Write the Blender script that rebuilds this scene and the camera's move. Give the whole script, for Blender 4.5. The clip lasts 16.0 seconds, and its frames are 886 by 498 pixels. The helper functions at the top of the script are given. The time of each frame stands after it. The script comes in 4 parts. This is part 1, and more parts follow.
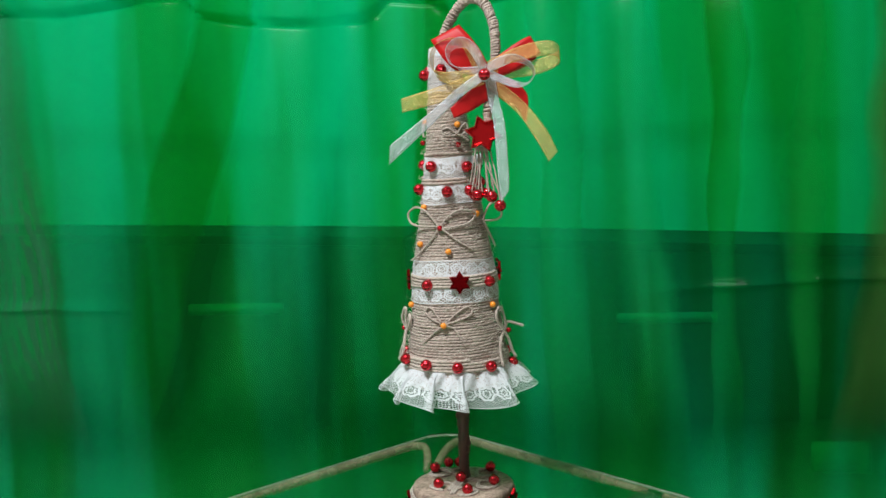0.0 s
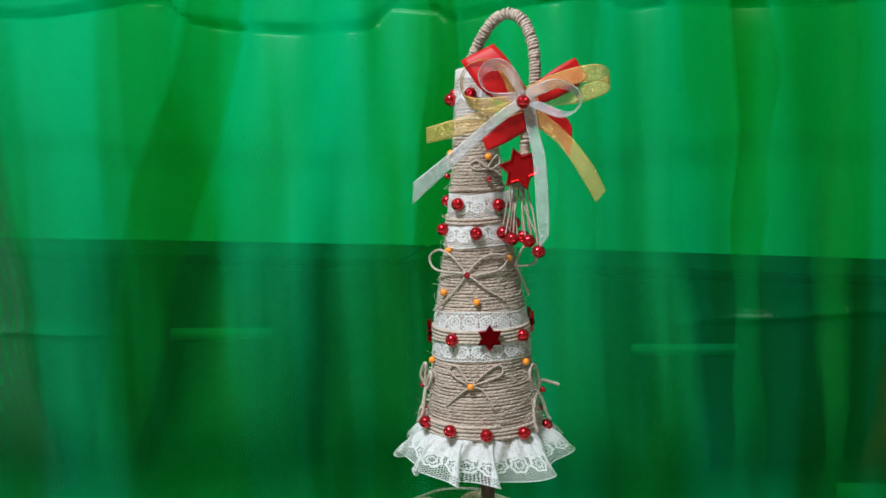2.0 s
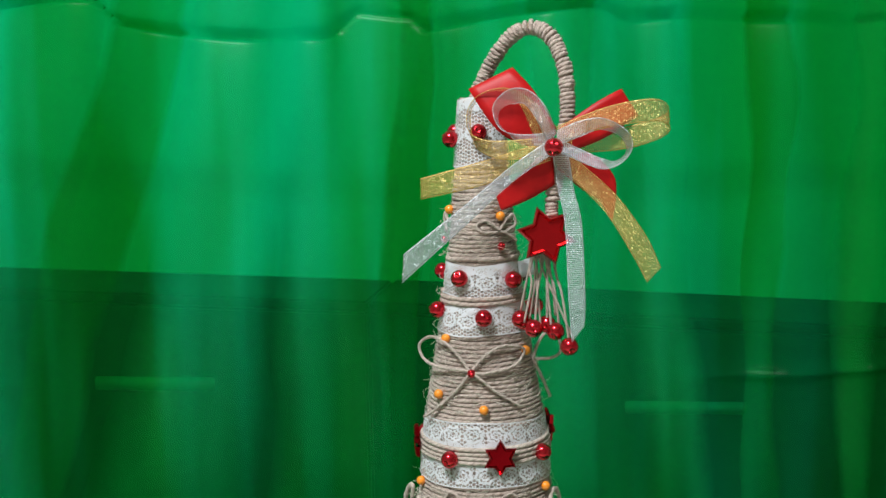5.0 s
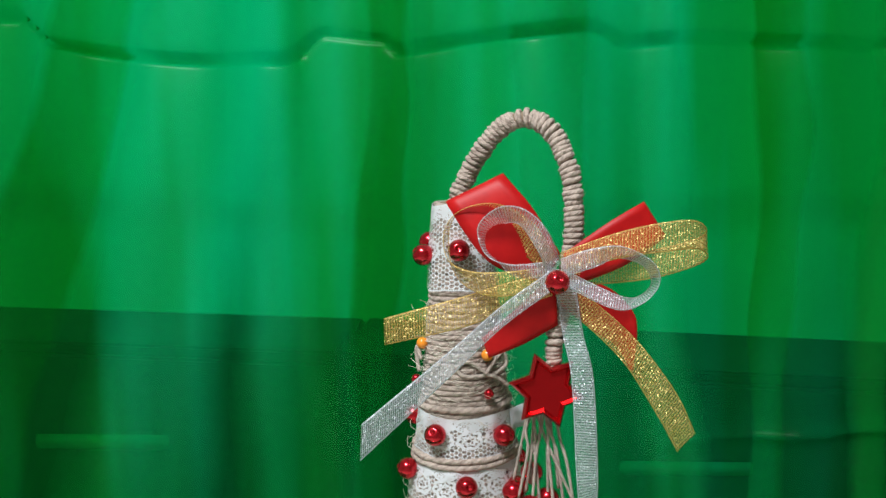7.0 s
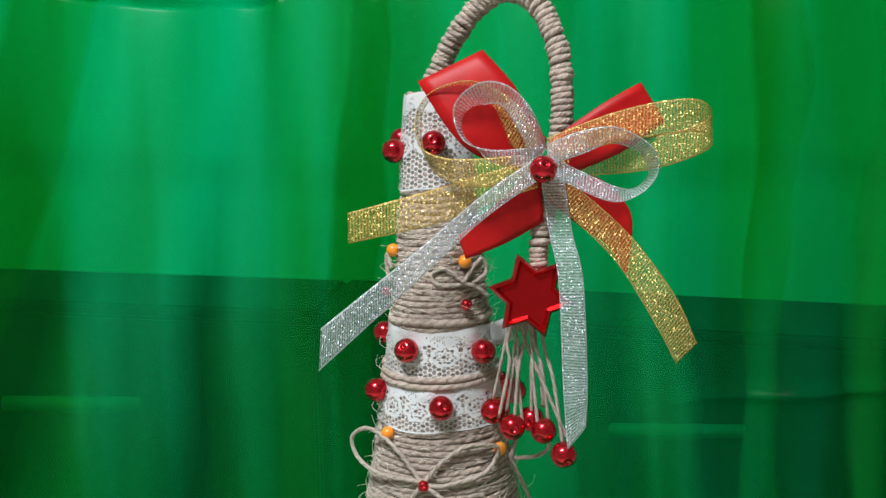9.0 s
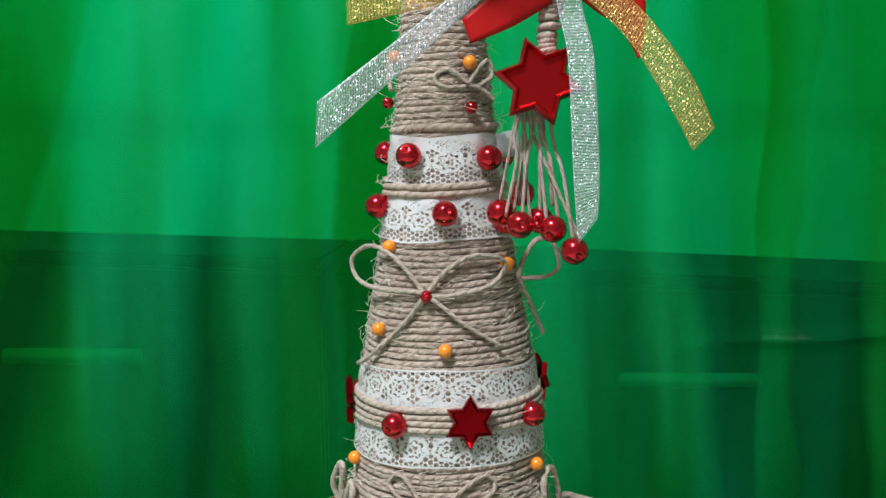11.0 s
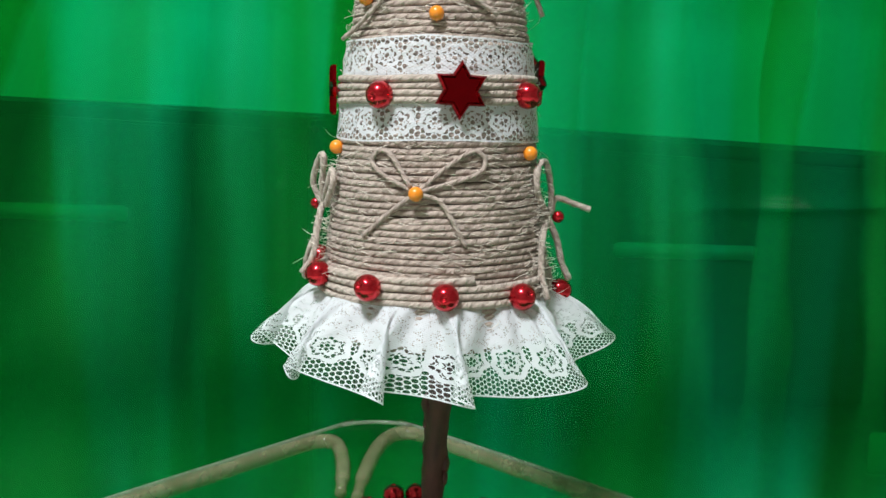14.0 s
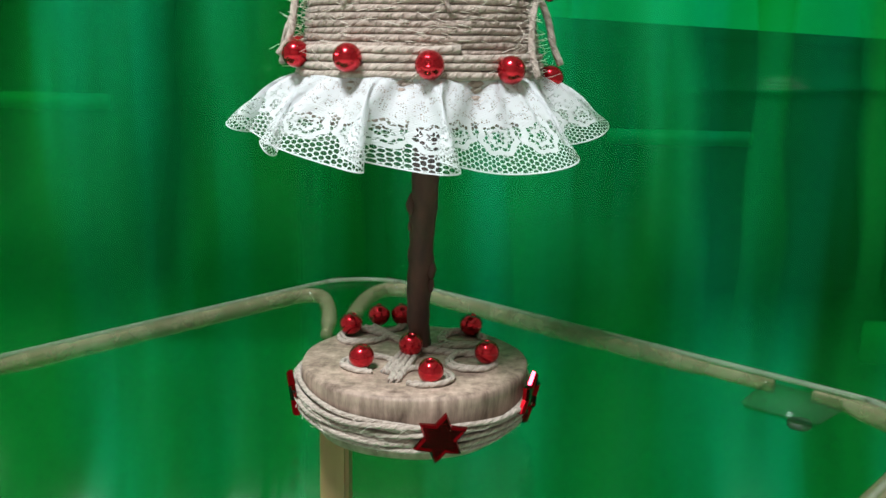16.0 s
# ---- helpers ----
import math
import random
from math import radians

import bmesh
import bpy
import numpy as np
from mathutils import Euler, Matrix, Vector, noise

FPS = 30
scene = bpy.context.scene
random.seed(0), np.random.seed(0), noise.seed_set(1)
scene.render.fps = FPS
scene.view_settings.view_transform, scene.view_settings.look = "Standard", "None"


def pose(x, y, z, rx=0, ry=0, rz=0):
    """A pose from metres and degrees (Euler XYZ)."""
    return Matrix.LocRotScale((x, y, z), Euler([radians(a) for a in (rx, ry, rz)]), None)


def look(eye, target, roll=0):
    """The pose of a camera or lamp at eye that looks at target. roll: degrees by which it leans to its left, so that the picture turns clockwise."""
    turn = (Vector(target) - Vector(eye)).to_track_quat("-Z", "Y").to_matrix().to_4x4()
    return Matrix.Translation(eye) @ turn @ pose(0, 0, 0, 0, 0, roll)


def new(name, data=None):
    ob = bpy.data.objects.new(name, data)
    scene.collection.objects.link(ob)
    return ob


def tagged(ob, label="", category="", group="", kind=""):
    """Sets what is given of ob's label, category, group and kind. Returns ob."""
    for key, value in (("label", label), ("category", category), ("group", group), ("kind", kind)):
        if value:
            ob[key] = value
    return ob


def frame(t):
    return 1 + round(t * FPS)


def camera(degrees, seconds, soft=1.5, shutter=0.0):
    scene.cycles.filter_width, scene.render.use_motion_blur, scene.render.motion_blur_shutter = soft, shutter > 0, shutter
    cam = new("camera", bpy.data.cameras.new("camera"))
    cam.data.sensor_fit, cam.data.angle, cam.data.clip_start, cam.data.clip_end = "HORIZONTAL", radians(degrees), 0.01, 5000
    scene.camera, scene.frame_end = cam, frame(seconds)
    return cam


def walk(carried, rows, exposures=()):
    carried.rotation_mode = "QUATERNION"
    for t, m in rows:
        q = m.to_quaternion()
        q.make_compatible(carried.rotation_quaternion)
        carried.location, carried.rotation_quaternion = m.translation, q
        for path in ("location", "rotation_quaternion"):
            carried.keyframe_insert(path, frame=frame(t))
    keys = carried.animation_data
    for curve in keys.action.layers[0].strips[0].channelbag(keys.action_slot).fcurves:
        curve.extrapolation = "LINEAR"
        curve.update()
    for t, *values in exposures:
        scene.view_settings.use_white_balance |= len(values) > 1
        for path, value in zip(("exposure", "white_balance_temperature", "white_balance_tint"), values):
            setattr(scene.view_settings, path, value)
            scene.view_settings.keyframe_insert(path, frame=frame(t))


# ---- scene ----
cam = camera(50.0, 16.0)
PATH = [
    (0, (0.126, -0.737, 0.293), (-0.238, 1.218, 0.084), -2.7),
    (0.5, (0.116, -0.722, 0.3), (-0.238, 1.235, 0.091), -2.8),
    (1, (0.107, -0.71, 0.308), (-0.239, 1.248, 0.098), -2.7),
    (1.5, (0.094, -0.68, 0.313), (-0.237, 1.281, 0.102), -2.4),
    (2, (0.078, -0.651, 0.319), (-0.241, 1.312, 0.104), -2.0),
    (2.5, (0.065, -0.616, 0.313), (-0.244, 1.349, 0.101), -1.4),
    (3, (0.054, -0.591, 0.314), (-0.244, 1.374, 0.091), -1.2),
    (5.5, (0.029, -0.468, 0.3615), (-0.176, 1.511, 0.1575), -1.0),
    (6, (0.032, -0.439, 0.3815), (-0.174, 1.54, 0.1735), -1.0),
    (6.5, (0.028, -0.412, 0.3935), (-0.159, 1.567, 0.1745), -1.0),
    (7, (0.023, -0.386, 0.3975), (-0.148, 1.593, 0.1575), -1.1),
    (7.5, (0.022, -0.365, 0.4005), (-0.144, 1.611, 0.1335), -1.1),
    (8, (0.024, -0.35, 0.4005), (-0.142, 1.62, 0.0975), -1.0),
    (8.5, (0.023, -0.351, 0.3835), (-0.133, 1.621, 0.0875), -0.8),
    (9, (0.025, -0.351, 0.3605), (-0.122, 1.625, 0.0915), -0.8),
    (11.5, (0.025, -0.343, 0.267), (-0.147, 1.637, 0.042), -0.8),
    (12, (0.027, -0.342, 0.25), (-0.155, 1.636, 0.014), -0.5),
    (12.5, (0.022, -0.339, 0.236), (-0.134, 1.637, -0.029), 0.2),
    (13, (0.025, -0.341, 0.218), (-0.133, 1.635, -0.046), 0.6),
    (13.5, (0.025, -0.339, 0.207), (-0.133, 1.633, -0.087), 0.9),
    (14, (0.026, -0.335, 0.19), (-0.127, 1.634, -0.123), 1.0),
    (14.5, (0.027, -0.33, 0.168), (-0.121, 1.636, -0.172), 1.2),
    (15, (0.029, -0.328, 0.153), (-0.117, 1.632, -0.221), 1.1),
    (15.5, (0.029, -0.331, 0.14), (-0.108, 1.623, -0.263), 1.0),
    (16, (0.029, -0.329, 0.137), (-0.106, 1.619, -0.297), 1.0),
]
walk(cam, [(t, look(eye, target, roll)) for t, eye, target, roll in PATH], exposures=((0, -0.06), (3, -0.12), (6, -0.20), (9, -0.22), (12.5, -0.05), (14.5, 0.05), (16, 0.15)))

# ---- light ----
LAMP_AT = (-0.35, -0.75, 1.50)
LAMP_WATTS = 44.5
world = bpy.data.worlds.new("world")
scene.world = world
world.use_nodes = True
world.node_tree.nodes["Background"].inputs["Color"].default_value = (0.9, 0.95, 1.0, 1)
world.node_tree.nodes["Background"].inputs["Strength"].default_value = 0.3
lamp_data = bpy.data.lights.new("ceiling_lamp_light", "AREA")
lamp_data.shape, lamp_data.size = "DISK", 0.34
lamp_data.energy, lamp_data.color = LAMP_WATTS, (0.93, 0.97, 1.0)
lamp_ob = new("ceiling_lamp_light", lamp_data)
lamp_ob.matrix_world = pose(*LAMP_AT)


# ---- materials ----
def material(name):
    m = bpy.data.materials.new(name)
    m.use_nodes = True
    t = m.node_tree
    return m, t, t.nodes["Principled BSDF"], t.nodes["Material Output"]


def node(t, kind, **values):
    n = t.nodes.new(kind)
    for key, value in values.items():
        n.inputs[key.replace("_", " ")].default_value = value
    return n


def ramp(t, source, stops):
    n = t.nodes.new("ShaderNodeValToRGB")
    while len(n.color_ramp.elements) < len(stops):
        n.color_ramp.elements.new(0.5)
    for e, (at, c) in zip(n.color_ramp.elements, stops):
        e.position, e.color = at, (*c, 1)
    t.links.new(source, n.inputs["Fac"])
    return n


def math_node(t, op, a, b=None):
    n = t.nodes.new("ShaderNodeMath")
    n.operation = op
    for i, v in enumerate((a, b)):
        if v is None:
            continue
        if isinstance(v, (int, float)):
            n.inputs[i].default_value = v
        else:
            t.links.new(v, n.inputs[i])
    return n.outputs[0]


def bump(t, shader, height, strength, distance):
    n = node(t, "ShaderNodeBump", Strength=strength, Distance=distance)
    t.links.new(height, n.inputs["Height"])
    t.links.new(n.outputs["Normal"], shader.inputs["Normal"])


def plain(name, colour, rough, metal=0.0, coat=0.0, scale=60.0, vary=0.15, relief=0.0):
    """A surface with uneven tone at two scales and fine relief."""
    m, t, p, o = material(name)
    co = t.nodes.new("ShaderNodeTexCoord")
    big = node(t, "ShaderNodeTexNoise", Scale=scale, Detail=5.0)
    fine = node(t, "ShaderNodeTexNoise", Scale=scale * 9, Detail=3.0)
    for n in (big, fine):
        t.links.new(co.outputs["Object"], n.inputs["Vector"])
    mix = math_node(t, "ADD", math_node(t, "MULTIPLY", big.outputs["Fac"], 0.65), math_node(t, "MULTIPLY", fine.outputs["Fac"], 0.35))
    r = ramp(t, mix, [(0.3, tuple(c * (1 - vary) for c in colour)), (0.7, tuple(min(1, c * (1 + vary)) for c in colour))])
    t.links.new(r.outputs["Color"], p.inputs["Base Color"])
    p.inputs["Roughness"].default_value, p.inputs["Metallic"].default_value = rough, metal
    p.inputs["Coat Weight"].default_value, p.inputs["Coat Roughness"].default_value = coat, 0.05
    if relief:
        bump(t, p, fine.outputs["Fac"], 0.5, relief)
    return m


def twine_material(name, light, dark, turns=250.0):
    """Jute: two twisted strands along the tube's length, with fibre streaks."""
    m, t, p, o = material(name)
    uv = t.nodes.new("ShaderNodeUVMap")
    sep = t.nodes.new("ShaderNodeSeparateXYZ")
    t.links.new(uv.outputs["UV"], sep.inputs[0])
    phase = math_node(t, "ADD", math_node(t, "MULTIPLY", sep.outputs["X"], turns), math_node(t, "MULTIPLY", sep.outputs["Y"], 2.0))
    strand = math_node(t, "ABSOLUTE", math_node(t, "SINE", math_node(t, "MULTIPLY", phase, math.pi)))
    co = t.nodes.new("ShaderNodeTexCoord")
    fibre = node(t, "ShaderNodeTexNoise", Scale=1.0, Detail=3.0)
    lie = t.nodes.new("ShaderNodeCombineXYZ")
    t.links.new(math_node(t, "MULTIPLY", sep.outputs["X"], 800.0), lie.inputs[0])
    t.links.new(math_node(t, "MULTIPLY", phase, 5.0), lie.inputs[1])
    t.links.new(lie.outputs[0], fibre.inputs["Vector"])
    patch = node(t, "ShaderNodeTexNoise", Scale=75.0, Detail=6.0, Roughness=0.7)
    t.links.new(co.outputs["Object"], patch.inputs["Vector"])
    tone = math_node(t, "ADD", math_node(t, "MULTIPLY", strand, 0.16),
                     math_node(t, "ADD", math_node(t, "MULTIPLY", fibre.outputs["Fac"], 0.65), math_node(t, "MULTIPLY", patch.outputs["Fac"], 0.62)))
    r = ramp(t, tone, [(0.38, dark), (0.66, tuple((a + b) / 2 for a, b in zip(light, dark))), (0.95, light)])
    t.links.new(r.outputs["Color"], p.inputs["Base Color"])
    p.inputs["Roughness"].default_value = 0.85
    p.inputs["Sheen Weight"].default_value = 0.15
    height = math_node(t, "ADD", math_node(t, "MULTIPLY", strand, 0.45), math_node(t, "MULTIPLY", fibre.outputs["Fac"], 1.3))
    bump(t, p, height, 1.0, 0.0007)
    return m


def see_through(t, o, shader, share, tint=(1, 1, 1, 1)):
    """Mixes a shader with clear gaps; share is a socket or a number, 1 for all solid."""
    gap = node(t, "ShaderNodeBsdfTransparent", Color=tint)
    mix = t.nodes.new("ShaderNodeMixShader")
    if isinstance(share, (int, float)):
        mix.inputs[0].default_value = share
    else:
        t.links.new(share, mix.inputs[0])
    t.links.new(gap.outputs[0], mix.inputs[1])
    t.links.new(shader, mix.inputs[2])
    t.links.new(mix.outputs[0], o.inputs["Surface"])


def hex_net(t, x, y, cell):
    """Round holes on a hexagonal lattice: a value that is high in the holes, from -1.5 to 3."""
    k = 4 * math.pi / (math.sqrt(3) * cell)
    total = None
    for a in (0.0, math.pi / 3, 2 * math.pi / 3):
        arg = math_node(t, "ADD", math_node(t, "MULTIPLY", x, k * math.cos(a)), math_node(t, "MULTIPLY", y, k * math.sin(a)))
        c = math_node(t, "COSINE", arg)
        total = c if total is None else math_node(t, "ADD", total, c)
    return total


def lace_material(name, cell, motif, height, middle, cloth_from):
    """White lace: a net of round holes, ringed motifs in a row, close cloth above them, corded edges. UV in metres."""
    m, t, p, o = material(name)
    uv = t.nodes.new("ShaderNodeUVMap")
    sep = t.nodes.new("ShaderNodeSeparateXYZ")
    t.links.new(uv.outputs["UV"], sep.inputs[0])
    bend = node(t, "ShaderNodeTexNoise", Scale=230.0, Detail=2.0)
    t.links.new(uv.outputs["UV"], bend.inputs["Vector"])
    part_ = t.nodes.new("ShaderNodeSeparateColor")
    t.links.new(bend.outputs["Color"], part_.inputs[0])
    x = math_node(t, "ADD", sep.outputs["X"], math_node(t, "MULTIPLY", part_.outputs[0], 0.0016))
    y = math_node(t, "ADD", sep.outputs["Y"], math_node(t, "MULTIPLY", part_.outputs[1], 0.0016))
    net = hex_net(t, x, y, cell)
    fine = hex_net(t, x, y, cell * 0.52)
    thread = math_node(t, "LESS_THAN", net, -0.80)
    blot = node(t, "ShaderNodeTexNoise", Scale=330.0, Detail=3.0, Roughness=0.6)
    t.links.new(uv.outputs["UV"], blot.inputs["Vector"])
    cloth_net = math_node(t, "MAXIMUM", math_node(t, "GREATER_THAN", blot.outputs["Fac"], 0.47), math_node(t, "LESS_THAN", fine, 0.2))
    u = math_node(t, "SUBTRACT", math_node(t, "FRACT", math_node(t, "DIVIDE", x, motif)), 0.5)
    v = math_node(t, "MULTIPLY", math_node(t, "DIVIDE", math_node(t, "SUBTRACT", y, middle), motif), 1.25)
    rad = math_node(t, "SQRT", math_node(t, "ADD", math_node(t, "MULTIPLY", u, u), math_node(t, "MULTIPLY", v, v)))
    petal = math_node(t, "MULTIPLY", math_node(t, "SINE", math_node(t, "MULTIPLY", math_node(t, "ARCTAN2", v, u), 7.0)), 0.035)
    rad = math_node(t, "ADD", rad, petal)
    outer = math_node(t, "LESS_THAN", math_node(t, "ABSOLUTE", math_node(t, "SUBTRACT", rad, 0.40)), 0.065)
    inner = math_node(t, "LESS_THAN", math_node(t, "ABSOLUTE", math_node(t, "SUBTRACT", rad, 0.20)), 0.05)
    ring = math_node(t, "MAXIMUM", outer, inner)
    # the cloth begins at a scalloped line
    scallop = math_node(t, "MULTIPLY", math_node(t, "ABSOLUTE", math_node(t, "SINE", math_node(t, "MULTIPLY", x, math.pi / motif))), motif * 0.22)
    above = math_node(t, "GREATER_THAN", math_node(t, "ADD", y, scallop), cloth_from)
    out_ring = math_node(t, "GREATER_THAN", rad, 0.36)
    cloth = math_node(t, "MULTIPLY", math_node(t, "MULTIPLY", above, out_ring), cloth_net)
    low = math_node(t, "LESS_THAN", sep.outputs["Y"], 0.0006)
    high = math_node(t, "GREATER_THAN", sep.outputs["Y"], height - 0.0008)
    share = math_node(t, "MAXIMUM", math_node(t, "MAXIMUM", thread, ring), math_node(t, "MAXIMUM", low, math_node(t, "MAXIMUM", high, cloth)))
    share = math_node(t, "MAXIMUM", math_node(t, "MULTIPLY", share, 0.94), 0.05)
    p.inputs["Base Color"].default_value = (0.90, 0.925, 0.96, 1)
    p.inputs["Roughness"].default_value = 0.7
    bump(t, p, math_node(t, "SUBTRACT", math_node(t, "ADD", bend.outputs["Fac"], blot.outputs["Fac"]), math_node(t, "MULTIPLY", fine, 0.08)), 0.7, 0.0006)
    soft = node(t, "ShaderNodeBsdfTranslucent", Color=(0.88, 0.90, 0.92, 1))
    both = node(t, "ShaderNodeMixShader", Fac=0.30)
    t.links.new(p.outputs[0], both.inputs[1])
    t.links.new(soft.outputs[0], both.inputs[2])
    see_through(t, o, both.outputs[0], share)
    return m


def organza(name, colour, threads, solid, deep, sparkle, flakes):
    """Sheer woven ribbon with glittering metallic cross threads and corded edges. UV: metres along, 0 to 1 across."""
    m, t, p, o = material(name)
    uv = t.nodes.new("ShaderNodeUVMap")
    sep = t.nodes.new("ShaderNodeSeparateXYZ")
    t.links.new(uv.outputs["UV"], sep.inputs[0])
    along = math_node(t, "SINE", math_node(t, "MULTIPLY", sep.outputs["X"], threads))
    weave = math_node(t, "MULTIPLY", math_node(t, "ADD", along, 1.0), 0.5)
    edge = math_node(t, "GREATER_THAN", math_node(t, "ABSOLUTE", math_node(t, "SUBTRACT", sep.outputs["Y"], 0.5)), 0.455)
    lie = t.nodes.new("ShaderNodeCombineXYZ")
    t.links.new(math_node(t, "MULTIPLY", sep.outputs["X"], threads / 6.28), lie.inputs[0])
    t.links.new(math_node(t, "MULTIPLY", sep.outputs["Y"], 16.0), lie.inputs[1])
    glint = node(t, "ShaderNodeTexNoise", Scale=1.4, Detail=2.0, Roughness=0.7)
    t.links.new(lie.outputs[0], glint.inputs["Vector"])
    spark = math_node(t, "MINIMUM", math_node(t, "MAXIMUM", math_node(t, "MULTIPLY", math_node(t, "SUBTRACT", glint.outputs["Fac"], 0.45), 6.0), 0.0), 1.0)
    tone = math_node(t, "ADD", math_node(t, "MULTIPLY", weave, 0.5), math_node(t, "MULTIPLY", spark, 0.5))
    # besides the weave, glints are painted as paler specks in the base colour
    r = ramp(t, tone, [(0.0, deep), (0.5, colour), (0.85, sparkle)])
    t.links.new(r.outputs["Color"], p.inputs["Base Color"])
    p.inputs["Roughness"].default_value = 0.40
    bump(t, p, tone, 0.5, 0.0003)
    # flat threads that each turn a little another way and catch the lamp
    cells = node(t, "ShaderNodeTexVoronoi", Scale=2.6)
    t.links.new(lie.outputs[0], cells.inputs["Vector"])
    turn = t.nodes.new("ShaderNodeVectorMath")
    turn.operation = "MULTIPLY_ADD"
    t.links.new(cells.outputs["Color"], turn.inputs[0])
    turn.inputs[1].default_value = (1.5, 1.5, 1.5)
    turn.inputs[2].default_value = (-0.75, -0.75, -0.55)
    geo = t.nodes.new("ShaderNodeNewGeometry")
    lean = t.nodes.new("ShaderNodeVectorMath")
    t.links.new(geo.outputs["Normal"], lean.inputs[0])
    t.links.new(turn.outputs[0], lean.inputs[1])
    unit = t.nodes.new("ShaderNodeVectorMath")
    unit.operation = "NORMALIZE"
    t.links.new(lean.outputs[0], unit.inputs[0])
    flake = node(t, "ShaderNodeBsdfGlossy", Roughness=0.36, Color=(*sparkle, 1))
    t.links.new(unit.outputs[0], flake.inputs["Normal"])
    soft = node(t, "ShaderNodeBsdfTranslucent", Color=(*colour, 1))
    cloth = node(t, "ShaderNodeMixShader", Fac=0.25)
    t.links.new(p.outputs[0], cloth.inputs[1])
    t.links.new(soft.outputs[0], cloth.inputs[2])
    both = node(t, "ShaderNodeMixShader", Fac=flakes)
    t.links.new(cloth.outputs[0], both.inputs[1])
    t.links.new(flake.outputs[0], both.inputs[2])
    share = math_node(t, "ADD", math_node(t, "MULTIPLY", tone, 0.46), solid)
    share = math_node(t, "MINIMUM", math_node(t, "MAXIMUM", share, math_node(t, "MULTIPLY", edge, 0.75)), 0.97)
    see_through(t, o, both.outputs[0], share)
    return m


def sheet_material(name, haze, tones, tints, fade=False):
    """Thin glossy green plastic film that lets much of the light through. haze: its cloudy share; fade: a layer that runs out softly at its edges."""
    m, t, p, o = material(name)
    co = t.nodes.new("ShaderNodeTexCoord")
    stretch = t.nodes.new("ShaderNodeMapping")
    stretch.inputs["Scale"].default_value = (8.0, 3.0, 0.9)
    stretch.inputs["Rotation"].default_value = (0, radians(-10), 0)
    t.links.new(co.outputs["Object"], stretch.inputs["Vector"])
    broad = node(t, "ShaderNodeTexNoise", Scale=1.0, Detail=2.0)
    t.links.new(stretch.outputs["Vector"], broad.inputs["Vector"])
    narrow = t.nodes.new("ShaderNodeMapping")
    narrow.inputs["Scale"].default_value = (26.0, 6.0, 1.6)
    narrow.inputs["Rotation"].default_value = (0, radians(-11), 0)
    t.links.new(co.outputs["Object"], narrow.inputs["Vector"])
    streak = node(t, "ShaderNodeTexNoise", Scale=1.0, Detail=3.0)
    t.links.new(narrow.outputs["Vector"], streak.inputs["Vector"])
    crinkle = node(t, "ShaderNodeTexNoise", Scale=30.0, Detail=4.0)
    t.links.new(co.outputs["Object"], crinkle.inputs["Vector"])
    # long bands: green to teal, with the folds' light and dark painted in
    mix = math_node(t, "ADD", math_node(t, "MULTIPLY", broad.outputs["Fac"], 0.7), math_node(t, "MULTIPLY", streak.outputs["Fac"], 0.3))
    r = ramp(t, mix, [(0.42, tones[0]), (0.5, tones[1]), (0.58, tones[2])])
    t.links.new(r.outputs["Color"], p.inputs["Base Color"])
    p.inputs["Roughness"].default_value = 0.32
    p.inputs["Specular IOR Level"].default_value = 0.25
    bump(t, p, crinkle.outputs["Fac"], 0.12, 0.004)
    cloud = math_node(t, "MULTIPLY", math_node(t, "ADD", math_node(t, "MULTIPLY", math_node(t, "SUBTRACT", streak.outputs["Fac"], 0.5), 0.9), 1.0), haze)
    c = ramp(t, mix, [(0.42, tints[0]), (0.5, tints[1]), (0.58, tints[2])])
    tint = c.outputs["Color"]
    if fade:
        uv = t.nodes.new("ShaderNodeUVMap")
        sep = t.nodes.new("ShaderNodeSeparateXYZ")
        t.links.new(uv.outputs["UV"], sep.inputs[0])
        across = math_node(t, "MULTIPLY", math_node(t, "SUBTRACT", 0.5, math_node(t, "ABSOLUTE", math_node(t, "SUBTRACT", sep.outputs["X"], 0.5))), fade)
        down = math_node(t, "MINIMUM", math_node(t, "MULTIPLY", math_node(t, "SUBTRACT", 1.0, sep.outputs["Y"]), 11.0), math_node(t, "MULTIPLY", sep.outputs["Y"], 8.0))
        full = math_node(t, "MINIMUM", math_node(t, "MINIMUM", across, down), 1.0)
        cloud = math_node(t, "MULTIPLY", cloud, full)
        blend = t.nodes.new("ShaderNodeMix")
        blend.data_type = "RGBA"
        blend.inputs[6].default_value = (1, 1, 1, 1)
        t.links.new(full, blend.inputs[0])
        t.links.new(tint, blend.inputs[7])
        tint = blend.outputs[2]
    see_through(t, o, p.outputs[0], cloud)
    gap = [n for n in t.nodes if n.type == "BSDF_TRANSPARENT"][0]
    t.links.new(tint, gap.inputs["Color"])
    return m


def clear_material(name, tint, rough):
    """Clear moulded plastic: a see-through body with a reflecting skin."""
    m, t, p, o = material(name)
    gap = node(t, "ShaderNodeBsdfTransparent", Color=(*tint, 1))
    skin = node(t, "ShaderNodeBsdfGlossy", Roughness=rough)
    f = node(t, "ShaderNodeLayerWeight", Blend=0.5)
    gloss = math_node(t, "ADD", math_node(t, "MULTIPLY", math_node(t, "POWER", f.outputs["Facing"], 5.0), 0.45), 0.025)
    mix = t.nodes.new("ShaderNodeMixShader")
    t.links.new(gloss, mix.inputs[0])
    t.links.new(gap.outputs[0], mix.inputs[1])
    t.links.new(skin.outputs[0], mix.inputs[2])
    t.links.new(mix.outputs[0], o.inputs["Surface"])
    return m


